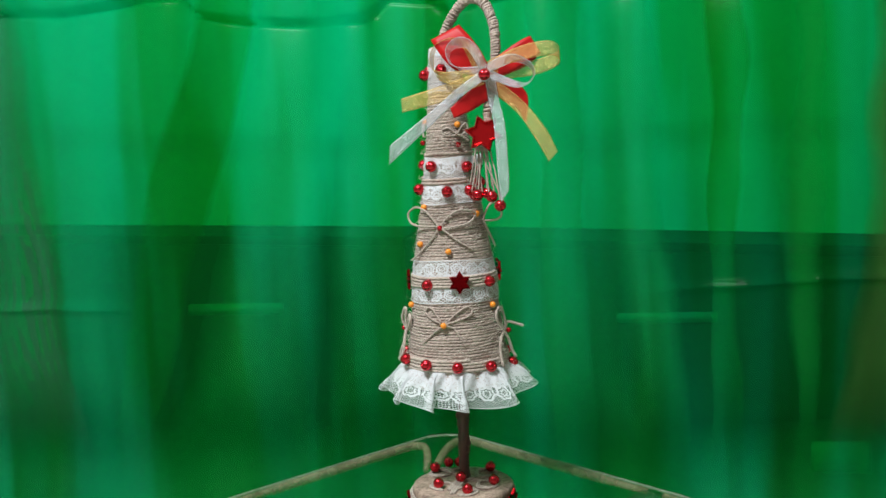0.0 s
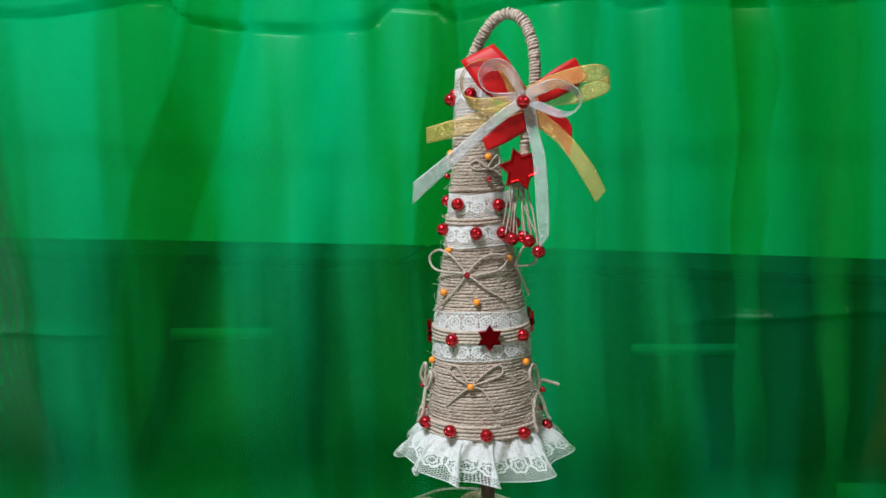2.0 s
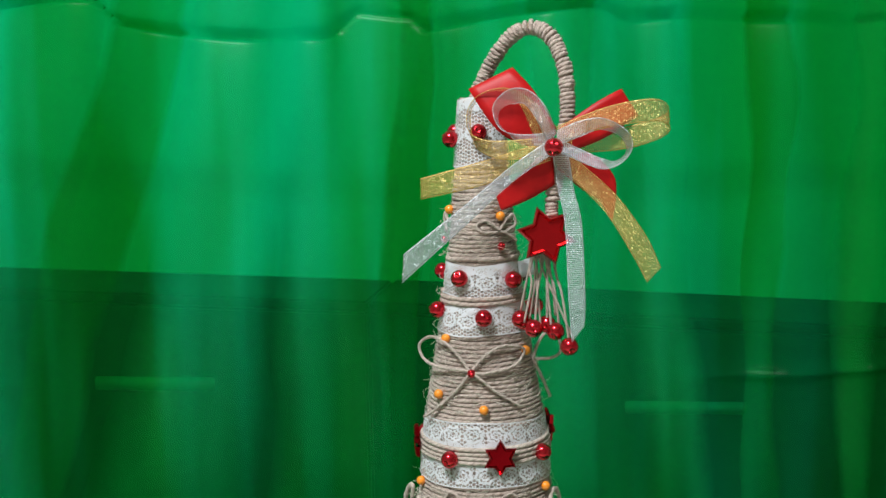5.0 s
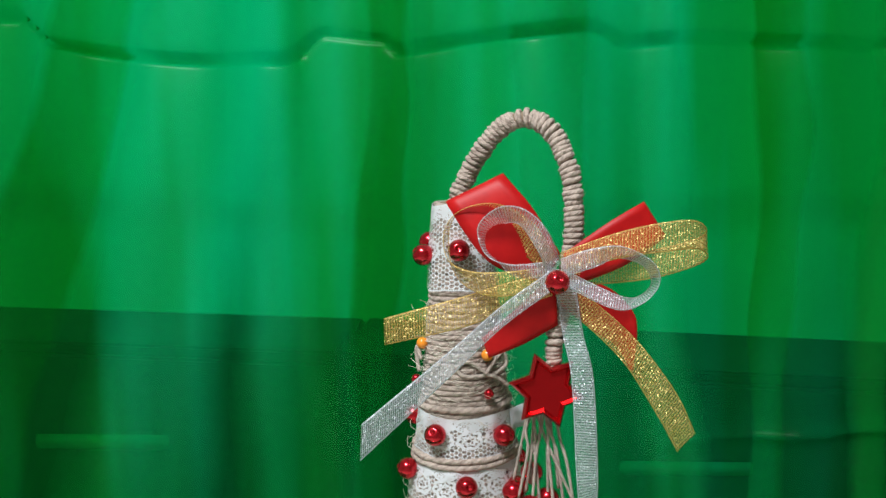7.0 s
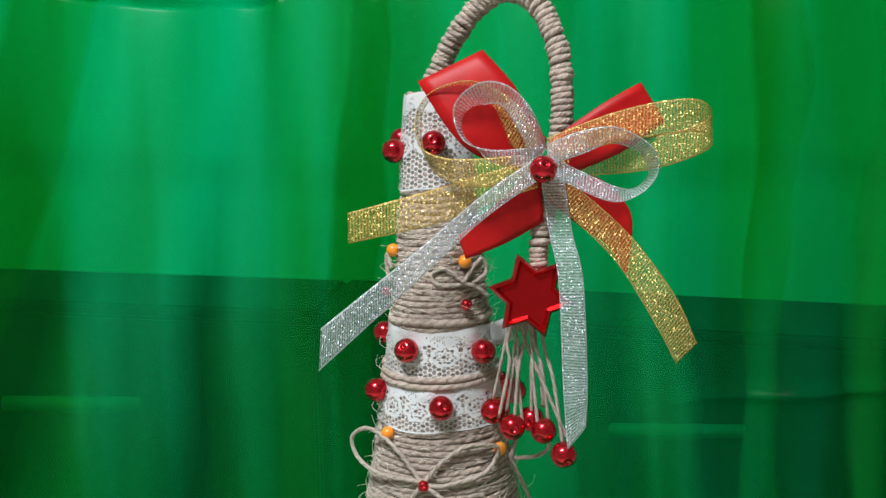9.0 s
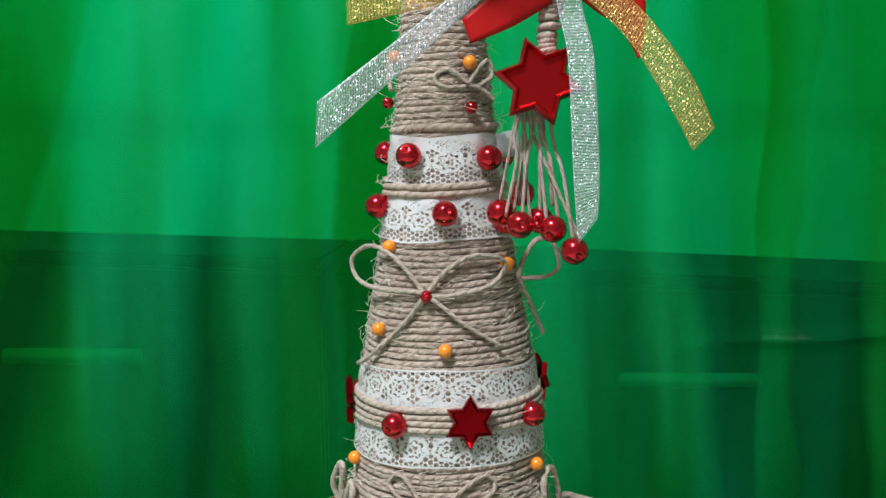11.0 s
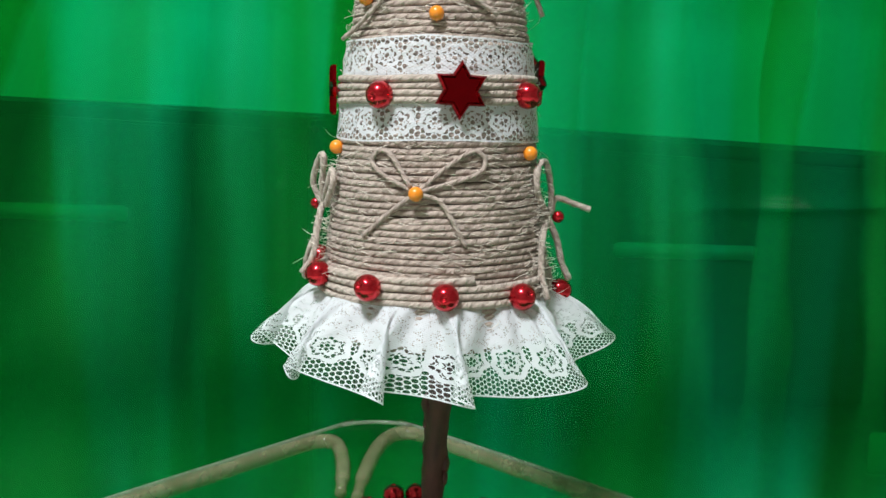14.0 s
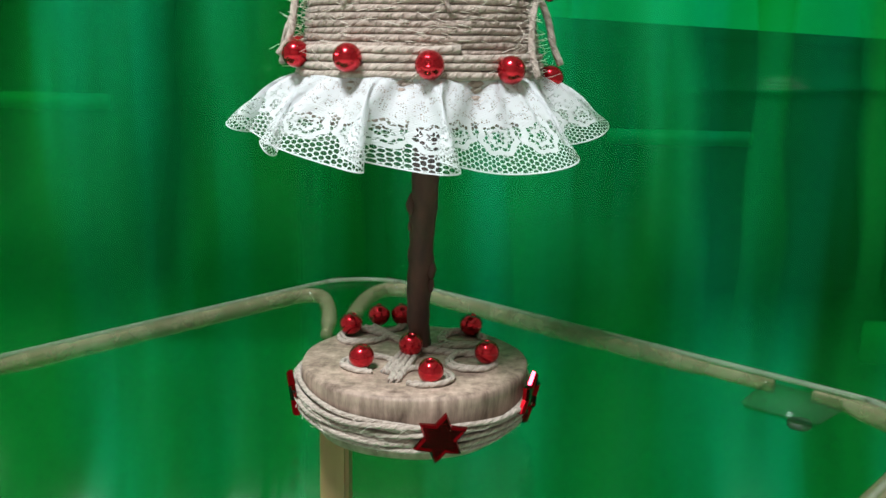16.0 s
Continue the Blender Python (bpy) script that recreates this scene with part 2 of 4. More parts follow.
def rail_material(name="beige_clear_edge", dark=(0.30, 0.26, 0.16), light=(0.46, 0.42, 0.30), share=0.55):
    m, t, p, o = material(name)
    co = t.nodes.new("ShaderNodeTexCoord")
    n = node(t, "ShaderNodeTexNoise", Scale=90.0, Detail=4.0)
    t.links.new(co.outputs["Object"], n.inputs["Vector"])
    r = ramp(t, n.outputs["Fac"], [(0.3, dark), (0.7, light)])
    t.links.new(r.outputs["Color"], p.inputs["Base Color"])
    p.inputs["Roughness"].default_value = 0.14
    see_through(t, o, p.outputs[0], share, (0.75, 0.85, 0.70, 1))
    return m


def wood_material(name, light, dark, scale, stretch):
    m, t, p, o = material(name)
    co = t.nodes.new("ShaderNodeTexCoord")
    mp = t.nodes.new("ShaderNodeMapping")
    mp.inputs["Scale"].default_value = stretch
    t.links.new(co.outputs["Object"], mp.inputs["Vector"])
    grain = node(t, "ShaderNodeTexNoise", Scale=scale, Detail=6.0, Roughness=0.65)
    t.links.new(mp.outputs["Vector"], grain.inputs["Vector"])
    stain = node(t, "ShaderNodeTexNoise", Scale=70.0, Detail=4.0)
    t.links.new(co.outputs["Object"], stain.inputs["Vector"])
    tone = math_node(t, "ADD", math_node(t, "MULTIPLY", grain.outputs["Fac"], 0.6), math_node(t, "MULTIPLY", stain.outputs["Fac"], 0.4))
    r = ramp(t, tone, [(0.34, dark), (0.5, tuple((a + b) / 2 for a, b in zip(light, dark))), (0.64, light)])
    t.links.new(r.outputs["Color"], p.inputs["Base Color"])
    p.inputs["Roughness"].default_value = 0.62
    bump(t, p, tone, 0.6, 0.0006)
    return m


def satin_material():
    m, t, p, o = material("red_satin")
    uv = t.nodes.new("ShaderNodeUVMap")
    sep = t.nodes.new("ShaderNodeSeparateXYZ")
    t.links.new(uv.outputs["UV"], sep.inputs[0])
    rib = math_node(t, "SINE", math_node(t, "MULTIPLY", sep.outputs["X"], 9000.0))
    co = t.nodes.new("ShaderNodeTexCoord")
    n = node(t, "ShaderNodeTexNoise", Scale=140.0, Detail=3.0)
    t.links.new(co.outputs["Object"], n.inputs["Vector"])
    r = ramp(t, n.outputs["Fac"], [(0.3, (0.36, 0.004, 0.006)), (0.7, (0.48, 0.008, 0.008))])
    t.links.new(r.outputs["Color"], p.inputs["Base Color"])
    p.inputs["Roughness"].default_value = 0.46
    p.inputs["Specular IOR Level"].default_value = 0.22
    bump(t, p, math_node(t, "ADD", math_node(t, "MULTIPLY", rib, 0.1), n.outputs["Fac"]), 0.12, 0.0004)
    return m


TWINE = twine_material("jute_twine", (0.61, 0.495, 0.42), (0.145, 0.098, 0.077))
TWINE_PALE = twine_material("pale_jute_twine", (0.65, 0.555, 0.475), (0.19, 0.135, 0.10))
FUZZ = plain("pale_jute_fibre", (0.74, 0.67, 0.58), 0.7, scale=300, vary=0.15)
CORE = plain("card_core", (0.22, 0.16, 0.11), 0.9, scale=200, relief=0.0004)
LACE = lace_material("white_lace_band", 0.0017, 0.0105, 0.016, 0.0085, 0.0135)
LACE_WIDE = lace_material("white_lace_wide_band", 0.0018, 0.0115, 0.034, 0.0170, 0.0300)
LACE_HEM = lace_material("white_lace_hem", 0.0019, 0.0110, 0.016, 0.0070, 0.0118)
LACE_FRILL = lace_material("white_lace_frill", 0.0017, 0.0160, 0.036, 0.0130, 0.0185)
RED_PEARL = plain("red_pearl_lacquer", (0.60, 0.016, 0.028), 0.19, metal=0.88, coat=0.35, scale=500, vary=0.06)
ORANGE_PEARL = plain("orange_pearl", (0.85, 0.27, 0.02), 0.28, coat=0.5, scale=500, vary=0.08)
RED_STAR = plain("red_foil_plastic", (0.36, 0.006, 0.012), 0.12, metal=1.0, coat=0.0, scale=300, vary=0.1)
RED_STAR_BRIGHT = plain("red_painted_plastic", (0.52, 0.010, 0.014), 0.24, metal=0.85, coat=0.0, scale=300, vary=0.1)
SATIN = satin_material()
GOLD = organza("gold_organza", (0.66, 0.385, 0.075), 6000.0, 0.10, (0.30, 0.125, 0.015), (1.0, 0.74, 0.28), 0.34)
SILVER = organza("silver_organza", (0.56, 0.60, 0.66), 6400.0, 0.13, (0.30, 0.33, 0.38), (0.92, 0.95, 1.0), 0.27)
BARK = wood_material("dark_bark", (0.090, 0.036, 0.021), (0.026, 0.011, 0.008), 160.0, (1, 1, 0.25))
SLICE = wood_material("grey_brown_wood_slice", (0.53, 0.395, 0.31), (0.10, 0.062, 0.045), 260.0, (1, 1, 0.16))
PINE = wood_material("pale_pine", (0.52, 0.32, 0.15), (0.34, 0.19, 0.085), 120.0, (1, 1, 0.08))
CLEAR = clear_material("clear_plastic", (0.93, 0.97, 0.95), 0.04)
RAIL = rail_material("beige_clear_edge", (0.27, 0.20, 0.12), (0.44, 0.36, 0.24), 0.50)
MILKY = rail_material("milky_clear_plastic", (0.22, 0.40, 0.30), (0.30, 0.46, 0.36), 0.07)
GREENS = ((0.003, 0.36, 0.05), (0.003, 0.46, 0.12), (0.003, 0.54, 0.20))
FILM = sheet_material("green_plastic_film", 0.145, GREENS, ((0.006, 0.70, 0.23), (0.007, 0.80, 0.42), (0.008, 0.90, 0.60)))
PLEAT = sheet_material("green_film_pleat", 0.20, GREENS, ((0.15, 0.72, 0.30), (0.15, 0.76, 0.34), (0.15, 0.80, 0.40)), 9.0)
VEIL = sheet_material("green_film_second_layer", 0.33, GREENS, ((0.6, 0.96, 0.84), (0.6, 0.96, 0.88), (0.6, 0.98, 0.92)), 3.2)
VEIL_WIDE = sheet_material("brightening_green_film", 0.34, GREENS, ((0.6, 0.96, 0.84), (0.6, 0.96, 0.88), (0.6, 0.98, 0.92)), 30.0)
# edge strips of film: glare on them is put into haze and colour
GREY_GLARE = sheet_material("grey_glare_film", 0.50, ((0.03, 0.20, 0.09), (0.035, 0.22, 0.11), (0.04, 0.24, 0.13)), ((0.3, 0.80, 0.55), (0.3, 0.82, 0.6), (0.3, 0.84, 0.6)), 14.0)
OLIVE_GLARE = sheet_material("olive_glare_film", 0.46, ((0.05, 0.17, 0.03), (0.056, 0.19, 0.035), (0.064, 0.21, 0.04)), ((0.5, 0.62, 0.35), (0.5, 0.64, 0.38), (0.5, 0.66, 0.4)), 14.0)
EDGE = rail_material("pale_clear_edge", (0.42, 0.44, 0.36), (0.60, 0.62, 0.54), 0.30)
RUBBER = plain("grey_rubber", (0.045, 0.05, 0.04), 0.6)
PAINT = plain("off_white_wall_paint", (0.78, 0.77, 0.73), 0.8, scale=6, vary=0.04, relief=0.001)
ROOM = plain("unseen_wall_tan", (0.40, 0.36, 0.31), 0.8, scale=8, vary=0.08, relief=0.001)
CEIL = plain("white_ceiling_paint", (0.82, 0.82, 0.80), 0.85, scale=5, vary=0.03)
FLOOR_WOOD = wood_material("pale_floor", (0.82, 0.79, 0.74), (0.68, 0.64, 0.58), 14.0, (1, 0.1, 1))
DARK_WOOD = wood_material("dark_cabinet_wood", (0.034, 0.027, 0.022), (0.018, 0.014, 0.011), 40.0, (0.2, 1, 1))
METAL = plain("brushed_handle_metal", (0.62, 0.62, 0.60), 0.35, metal=0.6)
HANDLE = plain("pale_handle_plastic", (0.22, 0.22, 0.20), 0.6)
GLUE = clear_material("clear_glue", (0.97, 0.97, 0.96), 0.08)


# ---- mesh helpers ----
def group(name, label, category, at=(0, 0, 0), **more):
    e = new(name)
    e.location = at
    return tagged(e, label, category, **more)


def hang(ob, parent):
    """Makes ob a part of parent, keeping its place in the world."""
    at = Matrix.Identity(4)
    p = parent
    while p is not None:
        at = p.matrix_basis @ at if p.parent is None else p.matrix_parent_inverse @ p.matrix_basis @ at
        p = p.parent
    ob.parent = parent
    ob.matrix_parent_inverse = at.inverted()
    return ob


def mesh_of(name, verts, faces, material_, uvs=None, smooth=True):
    me = bpy.data.meshes.new(name)
    me.from_pydata([tuple(v) for v in verts], [], [tuple(f) for f in faces])
    me.materials.append(material_)
    if smooth:
        me.polygons.foreach_set("use_smooth", [True] * len(me.polygons))
    if uvs is not None:
        layer = me.uv_layers.new(name="UVMap")
        layer.data.foreach_set("uv", np.asarray(uvs, dtype=np.float32).ravel())
    me.update()
    return me


def part(name, source, material_=None, parent=None, label="", smooth=True):
    """Links a mesh or a bmesh as one mesh object under a thing or a part."""
    if isinstance(source, bmesh.types.BMesh):
        me = bpy.data.meshes.new(name)
        source.to_mesh(me)
        source.free()
        me.materials.append(material_)
        if smooth:
            me.polygons.foreach_set("use_smooth", [True] * len(me.polygons))
    else:
        me = source
    ob = new(name, me)
    if parent is not None:
        hang(ob, parent)
    return tagged(ob, label)


def box(w, d, h, bevel=0.0, centre=(0, 0, 0)):
    bm = bmesh.new()
    bmesh.ops.create_cube(bm, size=1.0, matrix=Matrix.Translation(centre) @ Matrix.Diagonal((w, d, h, 1)))
    if bevel:
        bmesh.ops.bevel(bm, geom=bm.edges[:], offset=bevel, segments=2, affect="EDGES")
    return bm


def glide(points, steps):
    """A smooth line through the points."""
    p = np.array(points, float)
    p = np.vstack([2 * p[0] - p[1], p, 2 * p[-1] - p[-2]])
    out = []
    for i in range(1, len(p) - 2):
        t = np.linspace(0, 1, steps, endpoint=False)[:, None]
        a, b, c, d = p[i - 1], p[i], p[i + 1], p[i + 2]
        out.append(0.5 * (2 * b + (c - a) * t + (2 * a - 5 * b + 4 * c - d) * t * t + (3 * b - a - 3 * c + d) * t ** 3))
    return np.vstack(out + [p[-2][None]])


def tube_data(line, radius, sides=6):
    """Vertices, faces and UVs of a round tube along a line."""
    line = np.asarray(line, float)
    n = len(line)
    radius = np.broadcast_to(np.asarray(radius, float), (n,))
    tan = np.gradient(line, axis=0)
    tan /= np.linalg.norm(tan, axis=1)[:, None] + 1e-12
    up = np.cross(tan[0], (0.31, 0.2, 0.93))
    up /= np.linalg.norm(up)
    ups = np.zeros_like(line)
    for i in range(n):
        up = up - tan[i] * (up @ tan[i])
        up /= np.linalg.norm(up) + 1e-12
        ups[i] = up
    side = np.cross(tan, ups)
    a = np.linspace(0, 2 * np.pi, sides, endpoint=False)
    ring = line[:, None] + radius[:, None, None] * (np.cos(a)[None, :, None] * ups[:, None] + np.sin(a)[None, :, None] * side[:, None])
    verts = np.vstack([ring.reshape(-1, 3), line[:1], line[-1:]])
    length = np.r_[0, np.cumsum(np.linalg.norm(np.diff(line, axis=0), axis=1))]
    faces, uvs = [], []
    for i in range(n - 1):
        for j in range(sides):
            k = (j + 1) % sides
            faces.append((i * sides + j, i * sides + k, (i + 1) * sides + k, (i + 1) * sides + j))
            uvs += [(length[i], j / sides), (length[i], (j + 1) / sides), (length[i + 1], (j + 1) / sides), (length[i + 1], j / sides)]
    for j in range(sides):
        k = (j + 1) % sides
        faces.append((n * sides, k, j))
        faces.append((n * sides + 1, (n - 1) * sides + j, (n - 1) * sides + k))
        uvs += [(0, 0.5)] * 3 + [(length[-1], 0.5)] * 3
    return verts, faces, uvs


def joined(chunks):
    verts, faces, uvs, base = [], [], [], 0
    for v, f, u in chunks:
        verts += [tuple(x) for x in v]
        faces += [tuple(i + base for i in q) for q in f]
        uvs += u
        base += len(v)
    return verts, faces, uvs


def frayed(line, radius, seed, amount=0.22):
    """Uneven thickness along a strand of twine."""
    run_ = np.r_[0, np.cumsum(np.linalg.norm(np.diff(np.asarray(line, float), axis=0), axis=1))]
    return radius * np.array([1 + amount * noise.noise((x * 300, seed, 0)) + amount * noise.noise((x * 900, seed, 4)) for x in run_])


def tube(name, lines, radius, material_, parent, label="", sides=6):
    if material_.name.endswith("twine"):
        v, f, u = joined([tube_data(l, frayed(l, radius, k + len(l)), sides) for k, l in enumerate(lines)])
        return part(name, mesh_of(name, v, f, material_, u), None, parent, label)
    v, f, u = joined([tube_data(l, radius, sides) for l in lines])
    return part(name, mesh_of(name, v, f, material_, u), None, parent, label)


def strip(name, edge_a, edge_b, material_, parent, steps=10, rows=6, thick=0.00025, label="", ripple=0.0):
    """A ribbon between two smooth edges, with thickness. UV: metres along, 0 to 1 across."""
    a, b = glide(edge_a, steps), glide(edge_b, steps)
    n = len(a)
    w = np.linspace(0, 1, rows + 1)
    grid = a[:, None] * (1 - w)[None, :, None] + b[:, None] * w[None, :, None]
    mid = (a + b) / 2
    length = np.r_[0, np.cumsum(np.linalg.norm(np.diff(mid, axis=0), axis=1))]
    du = np.gradient(grid, axis=0)
    dv = np.gradient(grid, axis=1)
    nor = np.cross(du, dv)
    nor /= np.linalg.norm(nor, axis=2)[..., None] + 1e-12
    if ripple:
        grid = grid + nor * (ripple * np.sin(length[:, None] * 420 + 2.0 * w[None]) * np.sin(np.pi * w)[None])[..., None]
    verts = np.vstack([(grid + nor * thick / 2).reshape(-1, 3), (grid - nor * thick / 2).reshape(-1, 3)])
    m, off = rows + 1, n * (rows + 1)
    faces, uvs = [], []

    def put(ids):
        faces.append(ids)
        for i in ids:
            i %= off
            uvs.append((length[i // m], w[i % m]))
    for i in range(n - 1):
        for j in range(rows):
            q = (i * m + j, (i + 1) * m + j, (i + 1) * m + j + 1, i * m + j + 1)
            put(q)
            put(tuple(off + k for k in reversed(q)))
        for j in (0, rows):
            p0, p1 = i * m + j, (i + 1) * m + j
            put((p0, p0 + off, p1 + off, p1) if j == 0 else (p1, p1 + off, p0 + off, p0))
    for i in (0, n - 1):
        for j in range(rows):
            p0, p1 = i * m + j, i * m + j + 1
            put((p1, p1 + off, p0 + off, p0) if i == 0 else (p0, p0 + off, p1 + off, p1))
    return part(name, mesh_of(name, verts, faces, material_, uvs), None, parent, label)


def lathe(name, profile, material_, around=48, wobble=0.0, seed=0.0, centre=(0, 0)):
    """A turned body from (radius, height) pairs, closed at both ends."""
    verts, faces = [], []
    for r, z in profile:
        for j in range(around):
            a = 2 * math.pi * j / around
            k = 1 + wobble * noise.noise((2 * math.cos(a), 2 * math.sin(a), seed + z * 40))
            verts.append((centre[0] + r * k * math.cos(a), centre[1] + r * k * math.sin(a), z))
    for i in range(len(profile) - 1):
        for j in range(around):
            k = (j + 1) % around
            faces.append((i * around + j, i * around + k, (i + 1) * around + k, (i + 1) * around + j))
    faces.append(tuple(reversed(range(around))))
    faces.append(tuple(range((len(profile) - 1) * around, len(profile) * around)))
    return mesh_of(name, verts, faces, material_)


def bead_mesh(name, r, material_, hole=True):
    """A bead with a drilled hole at its front."""
    profile = [(0.0, -1.0)] + [(math.sin(a), -math.cos(a)) for a in np.linspace(0.25, math.pi - (0.22 if hole else 0.12), 13)]
    profile += [(0.20, 0.90), (0.02, 0.86)] if hole else [(0.02, 1.0)]
    return lathe(name, [(max(q, 0.01) * r, z * r) for q, z in profile], material_, 20)


def star_mesh(name, r, thick, material_):
    """A six-pointed star with a raised, bevelled rim."""
    bm = bmesh.new()
    ids = []
    for layer, (scale, y) in enumerate(((1.0, 0.0), (1.0, -thick * 0.55), (0.90, -thick), (0.85, -thick), (0.74, -thick * 0.62))):
        ids.append([bm.verts.new((scale * (r if k % 2 == 0 else r * 0.60) * math.sin(k * math.pi / 6), y,
                                  scale * (r if k % 2 == 0 else r * 0.60) * math.cos(k * math.pi / 6))) for k in range(12)])
    for a, b in zip(ids, ids[1:]):
        for k in range(12):
            bm.faces.new((a[k], a[(k + 1) % 12], b[(k + 1) % 12], b[k]))
    bm.faces.new(ids[-1])
    bm.faces.new(list(reversed(ids[0])))
    bmesh.ops.recalc_face_normals(bm, faces=bm.faces[:])
    me = bpy.data.meshes.new(name)
    bm.to_mesh(me)
    bm.free()
    me.materials.append(material_)
    return me


# ---- the room round the table ----
FLOOR_Z = -0.42
X0, X1, Y0, Y1, TOP = -1.9, 1.7, -2.2, 0.78, 1.62


def slab(name, w, d, h, centre, material_, label):
    ob = part(name, box(w, d, h), material_, None, label, smooth=False)
    ob.location = centre
    return tagged(ob, kind="structure")


slab("floor", X1 - X0, Y1 - Y0, 0.05, ((X0 + X1) / 2, (Y0 + Y1) / 2, FLOOR_Z - 0.025), FLOOR_WOOD, "pale wooden floor under the green film")
# unseen: the ceiling, and tan walls kept dark to lower the fill light
slab("ceiling", X1 - X0, Y1 - Y0, 0.05, ((X0 + X1) / 2, (Y0 + Y1) / 2, TOP + 0.025), CEIL, "white painted ceiling")
slab("wall_north", X1 - X0 + 0.2, 0.1, TOP - FLOOR_Z + 0.1, ((X0 + X1) / 2, Y1 + 0.05, (TOP + FLOOR_Z) / 2), PAINT, "off-white painted wall behind the film")
slab("wall_south", X1 - X0 + 0.2, 0.1, TOP - FLOOR_Z + 0.1, ((X0 + X1) / 2, Y0 - 0.05, (TOP + FLOOR_Z) / 2), ROOM, "unseen tan wall closing the room")
slab("wall_west", 0.1, Y1 - Y0, TOP - FLOOR_Z + 0.1, (X0 - 0.05, (Y0 + Y1) / 2, (TOP + FLOOR_Z) / 2), ROOM, "unseen tan wall closing the room")
slab("wall_east", 0.1, Y1 - Y0, TOP - FLOOR_Z + 0.1, (X1 + 0.05, (Y0 + Y1) / 2, (TOP + FLOOR_Z) / 2), ROOM, "unseen tan wall closing the room")

# ceiling lamp: a shallow round fitting round the light
fitting = group("ceiling_lamp", "round white metal ceiling lamp on a rod", "lamp", LAMP_AT)
part("shade", lathe("shade", [(0.03, LAMP_AT[2] + 0.07), (0.10, LAMP_AT[2] + 0.06), (0.20, LAMP_AT[2] + 0.012), (0.205, LAMP_AT[2] + 0.004), (0.195, LAMP_AT[2] + 0.010), (0.09, LAMP_AT[2] + 0.05), (0.02, LAMP_AT[2] + 0.06)],
                    METAL, 40, centre=LAMP_AT[:2]), None, fitting)
part("rod", lathe("rod", [(0.012, LAMP_AT[2] + 0.065), (0.012, TOP)], METAL, 16, centre=LAMP_AT[:2]), None, fitting)


# ---- dark cabinets behind the film ----
def sloped(bm, x0, slope):
    """Lets the upper edge fall from one end to the other."""
    for w in bm.verts:
        if w.co.z > 0.05:
            w.co.z -= slope * (w.co.x - x0)
    return bm


def cabinet(x0, x1, front, top, slope, wood, handles, label):
    c = group("cabinet", label, "cabinet", ((x0 + x1) / 2, front + 0.05, FLOOR_Z), group="cabinets behind the film")
    w, h = x1 - x0, top - FLOOR_Z
    part("body", sloped(box(w, Y1 - front - 0.016, h - 0.012, 0.002, ((x0 + x1) / 2, (front + Y1 + 0.014) / 2, FLOOR_Z + (h - 0.012) / 2)), x0, slope), wood, c, smooth=False)
    part("top_board", sloped(box(w, Y1 - front - 0.004, 0.012, 0.003, ((x0 + x1) / 2, (front + Y1) / 2 + 0.002, top - 0.006)), x0, slope), wood, c, smooth=False)
    for lo, hi in ((0.012, h - 0.013),):
        d = part("drawer_front", sloped(box(w - 0.002, 0.012, hi - lo, 0.003, ((x0 + x1) / 2, front + 0.006, FLOOR_Z + (lo + hi) / 2)), x0, slope), wood, c, smooth=False)
        for hx0, hx1, hz, hh in handles:
            if FLOOR_Z + lo < hz < FLOOR_Z + hi:
                part("handle", box(hx1 - hx0, 0.006, hh, 0.002, ((hx0 + hx1) / 2, front - 0.003, hz)), HANDLE, d, "pale plastic bar handle or label plate")
    return c


cabinet(-1.40, -0.178, 0.590, 0.213, 0.036, DARK_WOOD, ((-0.515, -0.365, 0.070, 0.016),), "dark wide cabinet with long handle behind the green film")
# the second, taller entry is a flat pale label plate
cabinet(-0.174, 0.800, 0.584, 0.170, 0.050, DARK_WOOD, ((0.120, 0.255, 0.049, 0.014), (0.375, 0.450, -0.145, 0.042)), "dark wooden cabinet seen dimly through the green film")


# ---- the green film ----
CREASE_X = [-1.037, -0.754, -0.622, -0.461, -0.442, -0.38, -0.272, -0.206, -0.175, -0.133, -0.112, -0.1, 0.077, 0.096, 0.116, 0.187, 0.36, 0.756]
CREASE_Z = [0.522, 0.519, 0.51, 0.52, 0.494, 0.482, 0.473, 0.473, 0.498, 0.492, 0.491, 0.48, 0.495, 0.492, 0.48, 0.483, 0.471, 0.466]


def fold(x, z):
    """How far the film stands out towards the room at a place on it."""
    lean = x + 0.28 * (0.3 - z) * (0.35 if x < -0.2 else 0.08)
    y = 0.018 * math.sin(9.5 * lean + 0.6) + 0.011 * math.sin(23 * lean + 1.1) + 0.006 * math.sin(47 * lean - 0.4 + z)
    y += 0.014 * noise.noise((lean * 5, 0.3, z * 0.8)) + 0.004 * noise.noise((x * 12, 3.1, z * 9))
    crease = float(np.interp(x, CREASE_X, CREASE_Z)) + 0.002 * noise.noise((x * 14, 9, 1))
    d = z - crease
    y += -0.014 * math.exp(-(d / 0.0034) ** 2) + (0.010 if d > 0 else 0.0) * (1 - math.exp(-abs(d) / 0.006)) - (0.006 * math.exp(-abs(d) / 0.03) if d < 0 else 0.0)
    y = max(y, -0.020) if y > -0.020 else -0.020 + 0.15 * (y + 0.020)
    side = (0.100 + 0.03 * (x - 0.3)) if x > 0 else 0.085
    y += (0.004 * math.exp(-((z - side) / 0.008) ** 2) + (0.004 * math.exp((z - side) / 0.05) if z < side else 0.0)) * max(0.0, min(1.0, 9 * (abs(x + 0.2) - 0.35)))
    return y


